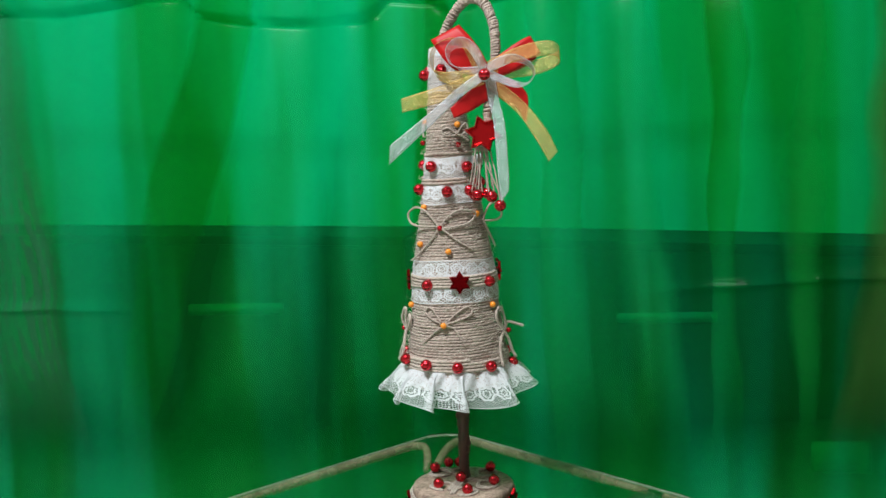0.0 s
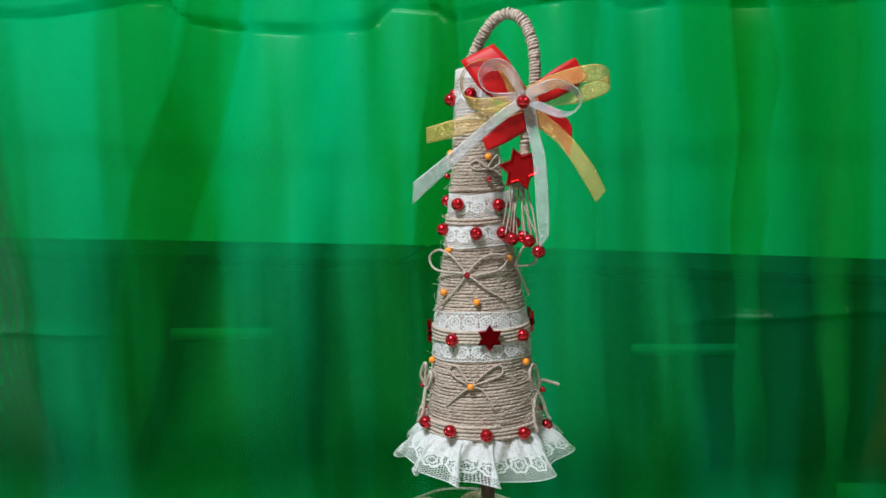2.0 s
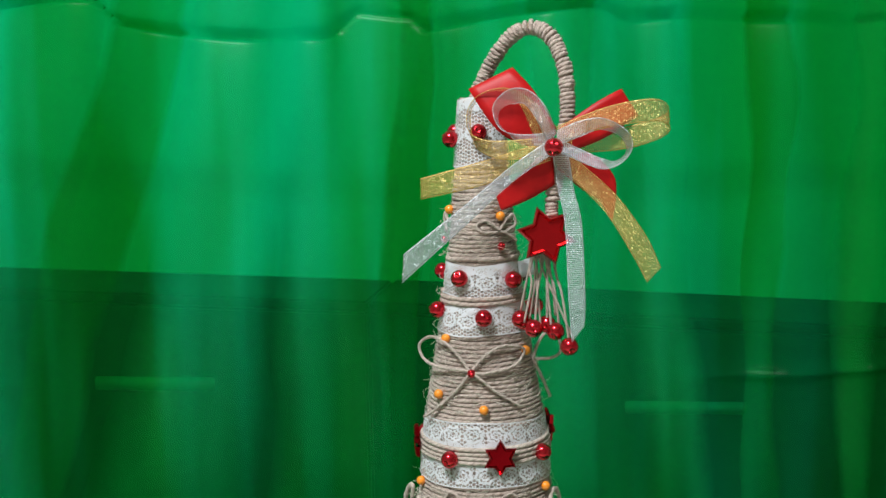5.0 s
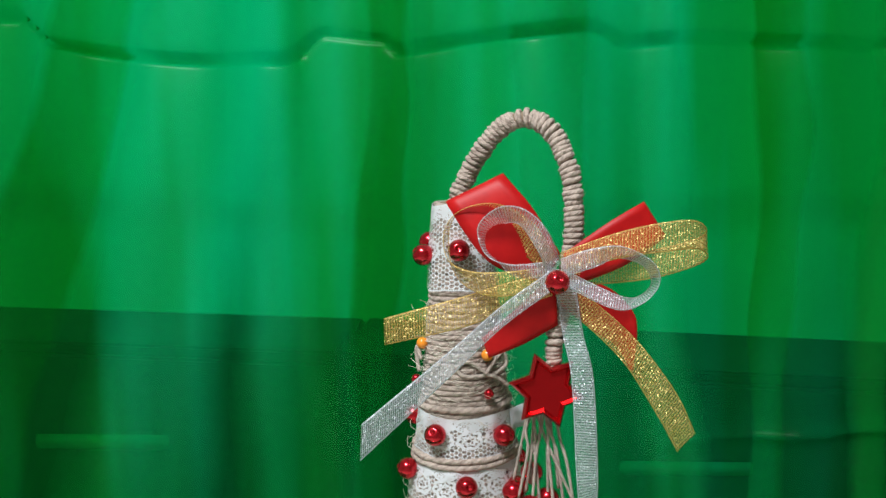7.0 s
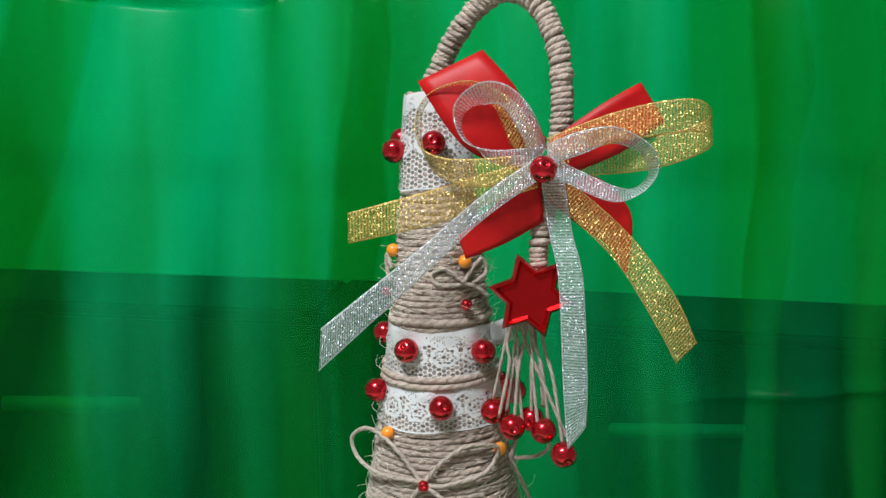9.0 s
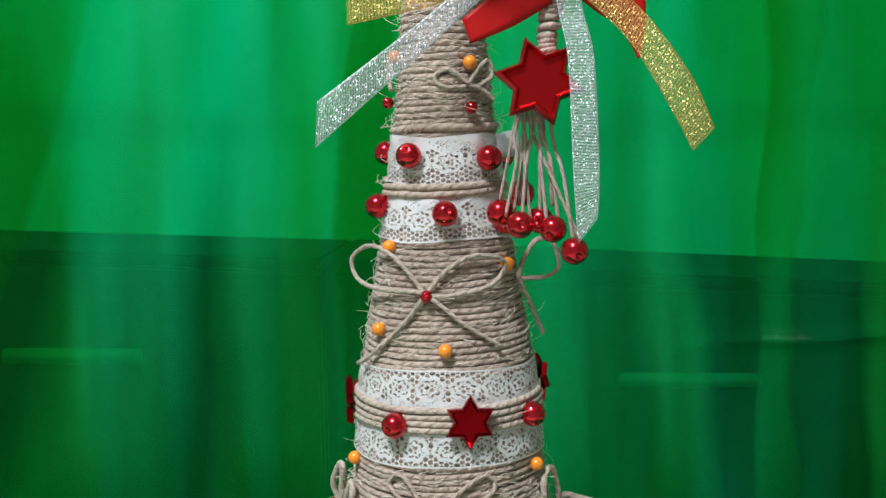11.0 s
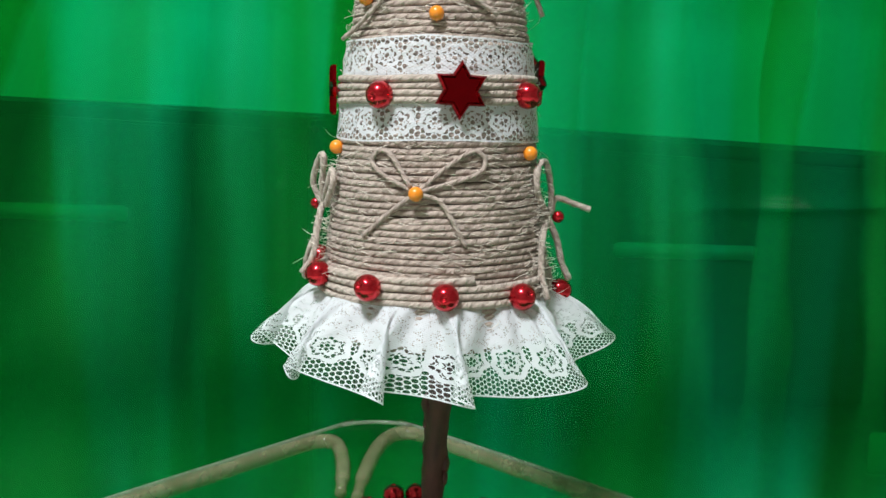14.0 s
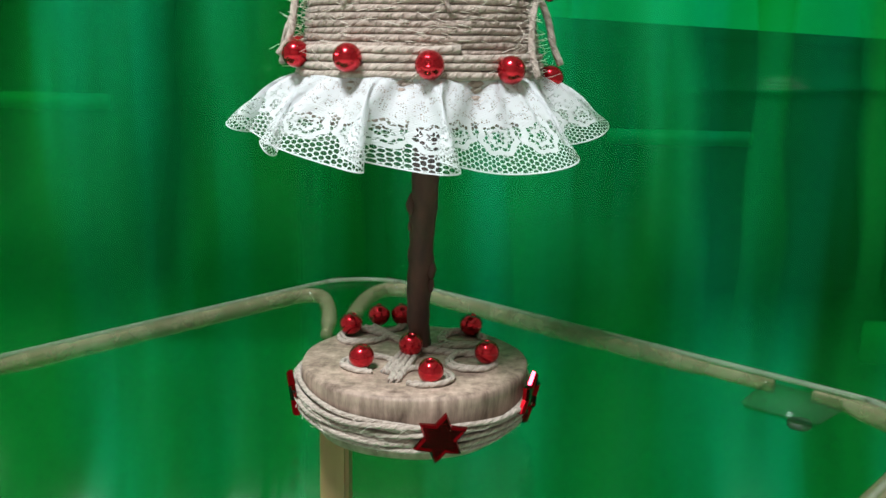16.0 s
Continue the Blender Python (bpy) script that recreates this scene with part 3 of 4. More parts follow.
def film(name, x0, x1, top, depth, parent, nx, slant=0.0, sheet_=None, low=True, wide=0.0, from_z=9.0):
    """A hanging length of film; the main one (low) also runs forward over the floor. wide: how much a pleat spreads towards the floor."""
    path = [(depth, z) for z in np.r_[np.linspace(top, 0.545, 18), np.linspace(0.540, 0.450, 56), np.linspace(0.44, 0.13, 26), np.linspace(0.125, 0.06, 24), np.linspace(0.05, -0.15, 20)]]
    if low:
        path += [(depth - 0.25 * (1 - math.cos(a)), -0.15 - 0.25 * math.sin(a)) for a in np.linspace(0.08, math.pi / 2, 22)]
        path += [(depth - 0.25 - s, -0.40) for s in np.linspace(0.02, 0.83, 34)]
    else:
        path = [(y, z) for y, z in path if z > -0.15]
    path = [(y, z) for y, z in path if z < from_z]
    verts, faces, uvs = [], [], []
    for y, z in path:
        flat = max(0.0, min(1.0, (depth - y) / 0.25))
        for i in range(nx + 1):
            k = i / nx
            x = x0 + (x1 - x0) * k + slant * (0.3 - z) * (1 - flat)
            if not low:
                x += wide * (k - 0.5) * (0.5 - z) + 0.030 * noise.noise((x0 * 9 + k * 0.4, 2.0, z * 3.1)) + 0.010 * noise.noise((x0 * 5 + k, 6.0, z * 9))
            f = fold(x, z)
            sag = flat * (1 - flat) * 0.10 * noise.noise((x * 6, z * 5, 2.5))
            verts.append((x, y - f * (1 - flat) + sag, z + flat * (0.008 + 0.016 * noise.noise((x * 7, y * 9, 4)) + 0.010 * noise.noise((x * 17, y * 8, 7)))))
    m, last = nx + 1, len(path) - 1
    for j in range(last):
        for i in range(nx):
            faces.append((j * m + i, j * m + i + 1, (j + 1) * m + i + 1, (j + 1) * m + i))
            uvs += [((i + a) / nx, (j + b) / last) for a, b in ((0, 0), (1, 0), (1, 1), (0, 1))]
    return part(name, mesh_of(name, verts, faces, sheet_, uvs), None, parent)


sheet = group("plastic_backdrop", "glossy translucent green plastic film hung in folds", "backdrop", (0, 0.6, -0.4), kind="structure")
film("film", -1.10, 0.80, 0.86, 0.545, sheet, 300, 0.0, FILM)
# the last two strips, at the edges, carry painted-in glare
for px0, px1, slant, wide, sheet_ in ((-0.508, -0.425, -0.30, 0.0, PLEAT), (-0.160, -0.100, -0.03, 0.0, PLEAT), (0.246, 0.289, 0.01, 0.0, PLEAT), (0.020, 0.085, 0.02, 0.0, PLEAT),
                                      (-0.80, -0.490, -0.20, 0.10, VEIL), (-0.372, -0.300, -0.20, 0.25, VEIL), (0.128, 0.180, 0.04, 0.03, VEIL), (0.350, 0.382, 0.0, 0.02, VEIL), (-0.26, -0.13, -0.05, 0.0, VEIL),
                                      (-0.08, 0.14, 0.0, 0.06, VEIL), (-1.10, -0.700, 0.10, 0.0, GREY_GLARE), (0.432, 0.80, -0.06, 0.0, OLIVE_GLARE)):
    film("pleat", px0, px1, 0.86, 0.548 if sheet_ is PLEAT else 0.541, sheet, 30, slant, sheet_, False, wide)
# added cloudy layer that brightens the film low down and over the floor
film("brightening_film", -1.10, 0.80, 0.86, 0.538, sheet, 300, 0.0, VEIL_WIDE, from_z=-0.085)
rod = lathe("rod", [(0.008, -1.12), (0.008, 0.82)], METAL, 16)
rod_ob = part("rod", rod, None, None)
rod_ob.matrix_world = pose(0, 0.545, 0.865, 0, 90, 0)
hang(rod_ob, sheet)

# ---- clear plastic table ----
CORNER, E1, E2, SIDE = Vector((-0.056, 0.2195)), Vector((-0.613, -0.790)), Vector((0.790, -0.613)), 0.322


def on_table(s, t_, z):
    p = CORNER + E1 * s + E2 * t_
    return (p.x, p.y, z)


table = group("plastic_table", "small square clear plastic table with beige edges on a wooden post", "table", on_table(SIDE / 2, SIDE / 2, FLOOR_Z))


def rounded(size, r, n=8):
    out = []
    for cx, cy, a0 in ((size - r, size - r, 0), (r, size - r, 90), (r, r, 180), (size - r, r, 270)):
        for k in range(n + 1):
            a = radians(a0 + 90 * k / n)
            out.append((cx + r * math.cos(a), cy + r * math.sin(a)))
    return out


outline = rounded(SIDE, 0.038)
bm = bmesh.new()
layers = []
for inset, z in ((0.0010, 0.0), (0.0, -0.0008), (0.0, -0.0022), (0.0010, -0.0030)):
    layers.append([bm.verts.new(on_table(SIDE / 2 + (s - SIDE / 2) * (1 - 2 * inset / SIDE), SIDE / 2 + (q - SIDE / 2) * (1 - 2 * inset / SIDE), z)) for s, q in outline])
for a, b in zip(layers, layers[1:]):
    for k in range(len(a)):
        bm.faces.new((a[k], b[k], b[(k + 1) % len(a)], a[(k + 1) % len(a)]))
bm.faces.new(layers[0])
bm.faces.new(list(reversed(layers[-1])))
bmesh.ops.recalc_face_normals(bm, faces=bm.faces[:])
part("top_panel", bm, CLEAR, table, "clear plastic panel", smooth=False)
# pale tube added to draw the gloss line along the clear panel's edge
rim = glide([on_table(s * 1.0, q * 1.0, -0.0014) for s, q in outline + outline[:1]], 2)
v, f, u = tube_data(rim, 0.0013, 8)
part("panel_edge", mesh_of("panel_edge", v, f, EDGE, u), None, table, "glossy pale edge of the panel")
RAILS = (
    [(0.088, 0.066), (0.078, 0.056), (0.064, 0.041), (0.050, 0.023), (0.044, 0.011), (0.049, 0.003), (0.062, 0.001), (0.10, 0.001), (0.16, 0.001), (0.22, 0.001), (0.262, 0.001)],
    [(0.086, 0.076), (0.072, 0.064), (0.057, 0.052), (0.038, 0.038), (0.022, 0.029), (0.009, 0.026), (0.001, 0.033), (0.000, 0.050), (0.001, 0.10), (0.001, 0.16), (0.001, 0.22), (0.001, 0.254)],
    [(0.001, 0.271), (0.002, 0.287), (0.009, 0.305), (0.022, 0.317), (0.045, 0.321), (0.10, 0.321), (0.16, 0.321), (0.22, 0.321), (0.28, 0.321)],
    [(0.280, 0.001), (0.300, 0.006), (0.314, 0.018), (0.321, 0.040), (0.321, 0.10), (0.321, 0.16), (0.321, 0.22), (0.321, 0.28)])
for corners in RAILS:
    path = glide([on_table(s, q, -0.0056) for s, q in corners], 8)
    rad = 0.0042 * np.clip(np.minimum(np.arange(len(path)), np.arange(len(path))[::-1]) / 10.0, 0.72, 1)
    v, f, u = tube_data(path, rad, 12)
    part("edge_rail", mesh_of("edge_rail", v, f, RAIL, u), None, table, "beige translucent moulded rail")
bm = box(0.030, 0.036, 0.0042, 0.0018)
for w in bm.verts:
    w.co = Vector(on_table(0.0155 + w.co.x, 0.268 + w.co.y * (1 - 9 * max(0.0, w.co.x)), -0.0055 + w.co.z))
part("joint", bm, MILKY, table, "milky clear plastic joint at the rail's end")
pad = lathe("pad", [(0.0040, -0.0106), (0.0047, -0.0100), (0.0047, -0.0080), (0.004, -0.0076)], RUBBER, 24, centre=(0.1460, 0.0310))
part("pad", pad, None, table, "grey round rubber pad")
part("post", box(0.0110, 0.0110, 0.385, 0.0015, (-0.0335, 0.004, -0.0032 - 0.1925)), PINE, table, "pale wooden post", smooth=False)

# ---- the little twine tree ----
AX, AY = -0.002, -0.006
PROFILE = [(0.110, 0.0410), (0.122, 0.0396), (0.145, 0.0372), (0.169, 0.0338), (0.208, 0.0300), (0.239, 0.0249), (0.269, 0.0195), (0.294, 0.0170), (0.337, 0.0130), (0.3705, 0.0104)]


def girth(z):
    return float(np.interp(z, [p[0] for p in PROFILE], [p[1] for p in PROFILE]))


def on_cone(angle, z, off=0.0):
    """A place on the cone: degrees round from the front, height, distance off the surface."""
    a, r = radians(angle), girth(z) + off
    return Vector((AX + r * math.sin(a), AY - r * math.cos(a), z))


tree = group("christmas_tree", "twine-wrapped cone tree with lace, red beads and ribbon bow", "decoration", (AX, AY, 0))

# trunk and wooden foot
trunk_line = glide([(-0.0020, 0.004, 0.020), (-0.0024, 0.003, 0.045), (-0.0012, 0.000, 0.070), (0.0002, -0.004, 0.095), (0.0010, -0.006, 0.125)], 10)
v, f, u = tube_data(trunk_line, np.linspace(0.0043, 0.0049, len(trunk_line)), 14)
v = [tuple(Vector(p) + Vector((0.0010 * noise.noise(Vector(p) * 220), 0.0010 * noise.noise(Vector(p) * 220 + Vector((9, 0, 0))), 0))) for p in v]
trunk = part("trunk", mesh_of("trunk", v, f, BARK, u), None, tree, "dark brown knotty twig")
for side_, kz, ks in ((1, 0.056, 0.0021), (-1, 0.080, 0.0023), (1, 0.050, 0.0016), (-1, 0.072, 0.0012)):
    bm = bmesh.new()
    kx, ky = (float(np.interp(kz, trunk_line[:, 2], trunk_line[:, k])) for k in (0, 1))
    bmesh.ops.create_icosphere(bm, subdivisions=2, radius=ks, matrix=Matrix.Translation((kx + side_ * 0.0041, ky - 0.001, kz)) @ Matrix.Diagonal((0.8, 1, 1.9, 1)))
    for w in bm.verts:
        w.co += w.normal * 0.0006 * noise.noise(w.co * 700)
    part("knot", bm, BARK, trunk)

BX, BY = -0.003, -0.005
foot = part("base", lathe("base", [(0.031, 0.0), (0.0350, 0.0012), (0.0384, 0.008), (0.0400, 0.015), (0.0405, 0.0205), (0.0405, 0.0232), (0.0398, 0.0243), (0.028, 0.0246), (0.014, 0.0247), (0.004, 0.0247)], SLICE, 72, 0.035, 3.0, (BX, BY)),
            None, tree, "round slice of grey-brown wood")
loops = []
for k in range(13):
    line = []
    for j in range(97):
        a = 2 * math.pi * j / 96
        z = 0.0084 + 0.00074 * k + 0.0013 * math.sin(2 * a + k * 2.3) + 0.0026 * math.sin(a + 0.6) + 0.0006 * noise.noise((3 * math.sin(a), 3 * math.cos(a), k * 3.7))
        r = float(np.interp(z, [0.0, 0.008, 0.015, 0.022], [0.0352, 0.0388, 0.0406, 0.0411])) + 0.0006 + 0.0007 * (k % 3) + 0.0005 * math.sin(5 * a + k)
        line.append((BX + r * math.sin(a + 2.8), BY - r * math.cos(a + 2.8), z))
    loops.append(line)
for k, loop in enumerate(loops):
    tube("twine_ring", [loop], 0.00092, TWINE_PALE, foot)
# twine laid from the trunk in curls round the beads
BEADS_ON_FOOT = ((-0.0200, -0.0195), (0.0050, -0.0310), (0.0230, -0.0095), (0.0160, 0.0225), (-0.0240, 0.0375), (-0.0300, 0.0180), (-0.0120, 0.0330), (-0.0045, -0.0045))
for n, (px, py) in enumerate(BEADS_ON_FOOT[:6]):
    c = Vector((BX + (px - BX) * 0.86, BY + (py - BY) * 0.86))
    away = (c - Vector((-0.003, 0.004))).normalized()
    a0 = math.atan2(away.y, away.x)
    turn_ = 1 if n % 2 else -1
    path_ = [(-0.003 + away.x * 0.004, 0.004 + away.y * 0.004)]
    q = Vector((-0.003, 0.004)) * 0.5 + c * 0.5
    path_.append((q.x + 0.004 * turn_ * away.y, q.y - 0.004 * turn_ * away.x))
    for k in range(9):
        a = a0 + turn_ * (math.pi * 0.55 - k * 0.72) + math.pi
        rr_ = 0.0106 - 0.00050 * k
        path_.append((c.x + rr_ * math.cos(a), c.y + rr_ * math.sin(a)))
    for strand_ in (0.0, 0.0023):
        line = glide([(x + strand_ * away.y, y - strand_ * away.x, 0.0254 + 0.0003 * math.sin(k * 1.7 + n)) for k, (x, y) in enumerate(path_)], 7)
        keep = [p for p in line if math.hypot(p[0] - BX, p[1] - BY) < 0.0392]
        tube("twine_curl", [keep], 0.00105, TWINE_PALE, foot)

BEAD = bead_mesh("bead", 0.0044, RED_PEARL)
BEAD_SMALL = bead_mesh("small_bead", 0.0021, RED_PEARL)
BEAD_ORANGE = bead_mesh("orange_bead", 0.0024, ORANGE_PEARL, hole=False)
GLUE_BLOB = lathe("glue_blob", [(0.0005, -0.001), (0.0031, -0.0006), (0.0028, 0.0006), (0.0015, 0.0011), (0.0003, 0.0012)], GLUE, 14)


def bead(mesh, at, facing, parent, name="bead", label=""):
    ob = part(name, mesh, None, None, label)
    d = Vector(facing).normalized()
    ob.matrix_world = Matrix.Translation(at) @ d.to_track_quat("Z", "Y").to_matrix().to_4x4()
    return hang(ob, parent)


def cone_bead(mesh, angle, z, off, name="bead", label=""):
    at = on_cone(angle, z, off)
    out = Vector((at.x - AX, at.y - AY, 0.006))
    return bead(mesh, at, out + Vector((random.uniform(-0.3, 0.3), 0, random.uniform(-0.3, 0.3))) * out.length, tree, name, label)


for px, py in BEADS_ON_FOOT:
    s = min(1.0, 0.0405 / math.hypot(px - BX, py - BY))
    bead(BEAD, (BX + (px - BX) * s, BY + (py - BY) * s, 0.0292), (random.uniform(-0.4, 0.4), random.uniform(-0.4, 0.2), 1), foot, label="glossy red bead")

# cone: card core, then the coils of twine
part("cone_core", lathe("cone_core", [(r - 0.0016, z) for z, r in PROFILE], CORE, 48, centre=(AX, AY)), None, tree, "brown card cone")


def coil(z0, z1, pitch, off, thick, seed, per=44):
    n = int((z1 - z0) / pitch * per)
    line = []
    for i in range(n + 1):
        a = 360.0 * i / per + 170
        z = z0 + (z1 - z0) * i / n
        z += 0.0007 * noise.noise((a * 0.013, seed, 0)) + 0.00030 * noise.noise((math.sin(radians(a)) * 2, math.cos(radians(a)) * 2, z * 700))
        line.append(on_cone(a, z, off + 0.00055 * noise.noise((a * 0.02, seed, 5))))
    return line


tube("twine_wrap", [coil(0.1115, 0.3705, 0.00218, -0.0004, 0.0012, 1.0)], 0.00122, TWINE, tree, "rough jute twine wound in rows")
tube("twine_band", [coil(0.1880, 0.1968, 0.0023, 0.0019, 0.0014, 2.0)], 0.00122, TWINE_PALE, tree)
tube("twine_band", [coil(0.1245, 0.1335, 0.0025, 0.0010, 0.0014, 3.0)], 0.0013, TWINE_PALE, tree)
tube("twine_band", [coil(0.2662, 0.2715, 0.0023, 0.0016, 0.0014, 4.0)], 0.0013, TWINE, tree)
tube("twine_band", [coil(0.2880, 0.2910, 0.0026, 0.0008, 0.0014, 5.0)], 0.0014, TWINE, tree)


def lace_band(z0, z1, off, lace, seed, label, flip=False):
    around, rows = 120, 8
    verts, faces, uvs = [], [], []
    r_mid = girth((z0 + z1) / 2)
    for j in range(rows + 1):
        for i in range(around + 1):
            a = 360.0 * i / around
            zz = z0 + (z1 - z0) * j / rows + 0.0006 * math.sin(radians(a) * 3 + seed) + 0.0004 * noise.noise((a * 0.05, seed, 0))
            verts.append(on_cone(a + 160, zz, off + 0.0007 * noise.noise((a * 0.045, j * 0.7, seed)) + (0.0012 if i == around else 0)))
    m = around + 1
    for j in range(rows):
        for i in range(around):
            faces.append((j * m + i, j * m + i + 1, (j + 1) * m + i + 1, (j + 1) * m + i))
            for di, dj in ((0, 0), (1, 0), (1, 1), (0, 1)):
                uvs.append((radians(360.0 * (i + di) / around) * r_mid, (z1 - z0) * ((rows - j - dj) if flip else (j + dj)) / rows))
    part("lace_band", mesh_of("lace_band", verts, faces, lace, uvs), None, tree, label)


lace_band(0.2705, 0.2868, 0.0016, LACE, 1.0, "narrow white lace band")
lace_band(0.2515, 0.2670, 0.0016, LACE, 2.0, "narrow white lace band")
lace_band(0.1765, 0.1925, 0.0016, LACE_HEM, 3.0, "white lace band below the twine")
lace_band(0.1930, 0.2088, 0.0016, LACE_HEM, 3.6, "white lace band above the twine", flip=True)
lace_band(0.3360, 0.3700, 0.0016, LACE_WIDE, 4.0, "white lace band at the tip")


strip("lace_flap", [on_cone(70, 0.2868, 0.0018), on_cone(80, 0.2880, 0.0050), on_cone(86, 0.2885, 0.0085)], [on_cone(70, 0.2790, 0.0018), on_cone(80, 0.2790, 0.0050), on_cone(86, 0.2800, 0.0085)], LACE, tree, 5, 3, label="loose white lace end")


def frill():
    """A gathered, flared lace frill with deep uneven folds."""
    around, rows = 420, 18
    verts, faces, uvs = [], [], []
    waves = 11
    for j in range(rows + 1):
        s = j / rows
        for i in range(around + 1):
            a = 2 * math.pi * (i % around) / around
            ph = waves * a + 1.1 * math.sin(2 * a + 0.7) + 0.7 * math.sin(5 * a) - 2.28
            wave = math.sin(ph)
            amp = (s ** 0.55) * (0.0074 + 0.0022 * math.sin(3 * a + 1.0))
            r = 0.0400 + 0.0185 * s ** 0.9 + amp * wave + 0.0012 * s * math.sin(2 * ph + 1.0) + 0.0011 * math.sin(math.pi * min(1.0, s * 1.3)) * math.sin(47 * a + 2.0 * math.sin(7 * a) + 3 * s)
            z = 0.1255 - (0.0262 - 0.0112 * math.sin(a) ** 4) * s ** 1.15 - 0.0030 * s * math.cos(ph + 0.8) + 0.0020 * s * math.sin(2 * a + 2.0)
            z += 0.0016 * s * noise.noise((3 * math.cos(a), 3 * math.sin(a), s * 2))
            aa = a + s ** 0.5 * 0.155 * math.cos(ph) + 0.02 * math.sin(4 * a)
            verts.append((AX + r * math.sin(aa), AY - r * math.cos(aa), z))
    m = around + 1
    for j in range(rows):
        for i in range(around):
            faces.append((j * m + i, (j + 1) * m + i, (j + 1) * m + i + 1, j * m + i + 1))
            for di, dj in ((0, 0), (0, 1), (1, 1), (1, 0)):
                uvs.append((0.62 * (i + di) / around, 0.036 * (1 - (j + dj) / rows)))
    part("lace_frill", mesh_of("lace_frill", verts, faces, LACE_FRILL, uvs), None, tree, "gathered white lace frill")


frill()

# beads, pins and stars on the cone
for angle, z in ((-28, 0.2802), (46, 0.2790), (-69, 0.2627), (4, 0.2609), (56, 0.2575), (118, 0.2790), (-105, 0.2810), (180, 0.2610), (125, 0.2600),
                 (-26, 0.1908), (58, 0.1914), (-110, 0.1920), (122, 0.1925), (145, 0.1920),
                 (-25, 0.1308), (9, 0.1292), (45, 0.1278), (88, 0.1246), (-62, 0.1314), (-97, 0.1330), (124, 0.1290), (160, 0.1300), (-135, 0.1310),
                 (-72, 0.3498), (-1, 0.3527), (-118, 0.3535)):
    cone_bead(BEAD, angle, z, 0.0042, label="glossy red bead")
    blob = part("glue", GLUE_BLOB, None, None)
    at = on_cone(angle + 6, z - 0.001, 0.0014)
    blob.matrix_world = Matrix.Translation(at) @ Vector((at.x - AX, at.y - AY, 0)).to_track_quat("Z", "Y").to_matrix().to_4x4()
    hang(blob, tree)
for angle, z in ((-46, 0.2492), (57, 0.2428), (-47, 0.2212), (3, 0.2158), (-67, 0.1734), (63, 0.1727), (-71, 0.3140), (35, 0.3110)):
    cone_bead(BEAD_ORANGE, angle, z, 0.0022, "orange_bead", "small orange bead")
cone_bead(BEAD_ORANGE, -5, 0.1606, 0.0034, "orange_bead", "small orange bead")
for angle, z in ((-9, 0.2338), (-84, 0.1533), (82, 0.1509), (32, 0.2960), (-80, 0.2985)):
    cone_bead(BEAD_SMALL, angle, z, 0.0060 if abs(angle) in (82, 84) else 0.0032, "small_bead", "small dark red bead")

STAR = star_mesh("star", 0.0092, 0.0023, RED_STAR)


def star_at(mesh, at, angle, roll, parent, tilt=0.0):
    ob = part("star", mesh, None, None, "shiny dark red six-pointed star")
    ob.matrix_world = Matrix.Translation(at) @ pose(0, 0, 0, tilt, 0, angle) @ pose(0, 0, 0, 0, roll, 0)
    return hang(ob, parent)


star_at(STAR, on_cone(16, 0.1926, 0.0032), 16, 2, tree)
star_at(STAR, on_cone(-82, 0.1922, 0.0034), -78, 24, tree)
star_at(STAR, on_cone(110, 0.1965, 0.0032), 110, 20, tree)
for angle, z in ((17, 0.0120), (-74, 0.0140), (72, 0.0165)):
    a = radians(angle)
    star_at(STAR, (BX + 0.0424 * math.sin(a), BY - 0.0424 * math.cos(a), z), angle, 10, foot, tilt=8)


# twine bows tied on the cone
def cone_line(points, off, steps=8):
    return glide([on_cone(a, z, off + e) for a, z, e in points], steps)


bow = tube("twine_bow", [cone_line([(-10, 0.2342, 0.002), (-25, 0.2419, 0.002), (-42, 0.2475, 0.003), (-66, 0.2490, 0.005), (-78, 0.2440, 0.009), (-72, 0.2370, 0.006), (-45, 0.2350, 0.003), (-12, 0.2350, 0.002)], 0.0008),
                         cone_line([(-10, 0.2342, 0.002), (4, 0.2419, 0.002), (21, 0.2464, 0.002), (38, 0.2462, 0.002), (53, 0.2431, 0.002), (36, 0.2366, 0.002), (6, 0.2339, 0.002), (-9, 0.2340, 0.002)], 0.0008),
                         cone_line([(-10, 0.2342, 0.002), (-26, 0.2239, 0.001), (-50, 0.2125, 0.002), (-60, 0.2085, 0.004)], 0.0008),
                         cone_line([(-8, 0.2335, 0.002), (0, 0.2310, 0.002), (16, 0.2241, 0.001), (40, 0.2160, 0.002)], 0.0008)], 0.0008, TWINE_PALE, tree, "thin jute twine tied in a bow")
tube("twine_bow", [cone_line([(-5, 0.1609, 0.002), (-23, 0.1658, 0.001), (-31, 0.1700, 0.001), (-26, 0.1736, 0.001), (-19, 0.1716, 0.001), (-8, 0.1625, 0.002)], 0.0006),
                   cone_line([(-5, 0.1609, 0.002), (11, 0.1695, 0.001), (23, 0.1737, 0.001), (30, 0.1711, 0.001), (24, 0.1664, 0.001), (-4, 0.1612, 0.002)], 0.0006),
                   cone_line([(-5, 0.1609, 0.002), (-18, 0.1545, 0.001), (-33, 0.1462, 0.0005)], 0.0006),
                   cone_line([(-4, 0.1605, 0.002), (6, 0.1585, 0.001), (13, 0.1516, 0.001), (19, 0.1440, 0.0005)], 0.0006)], 0.0008, TWINE, tree, "thin jute twine tied in a bow")
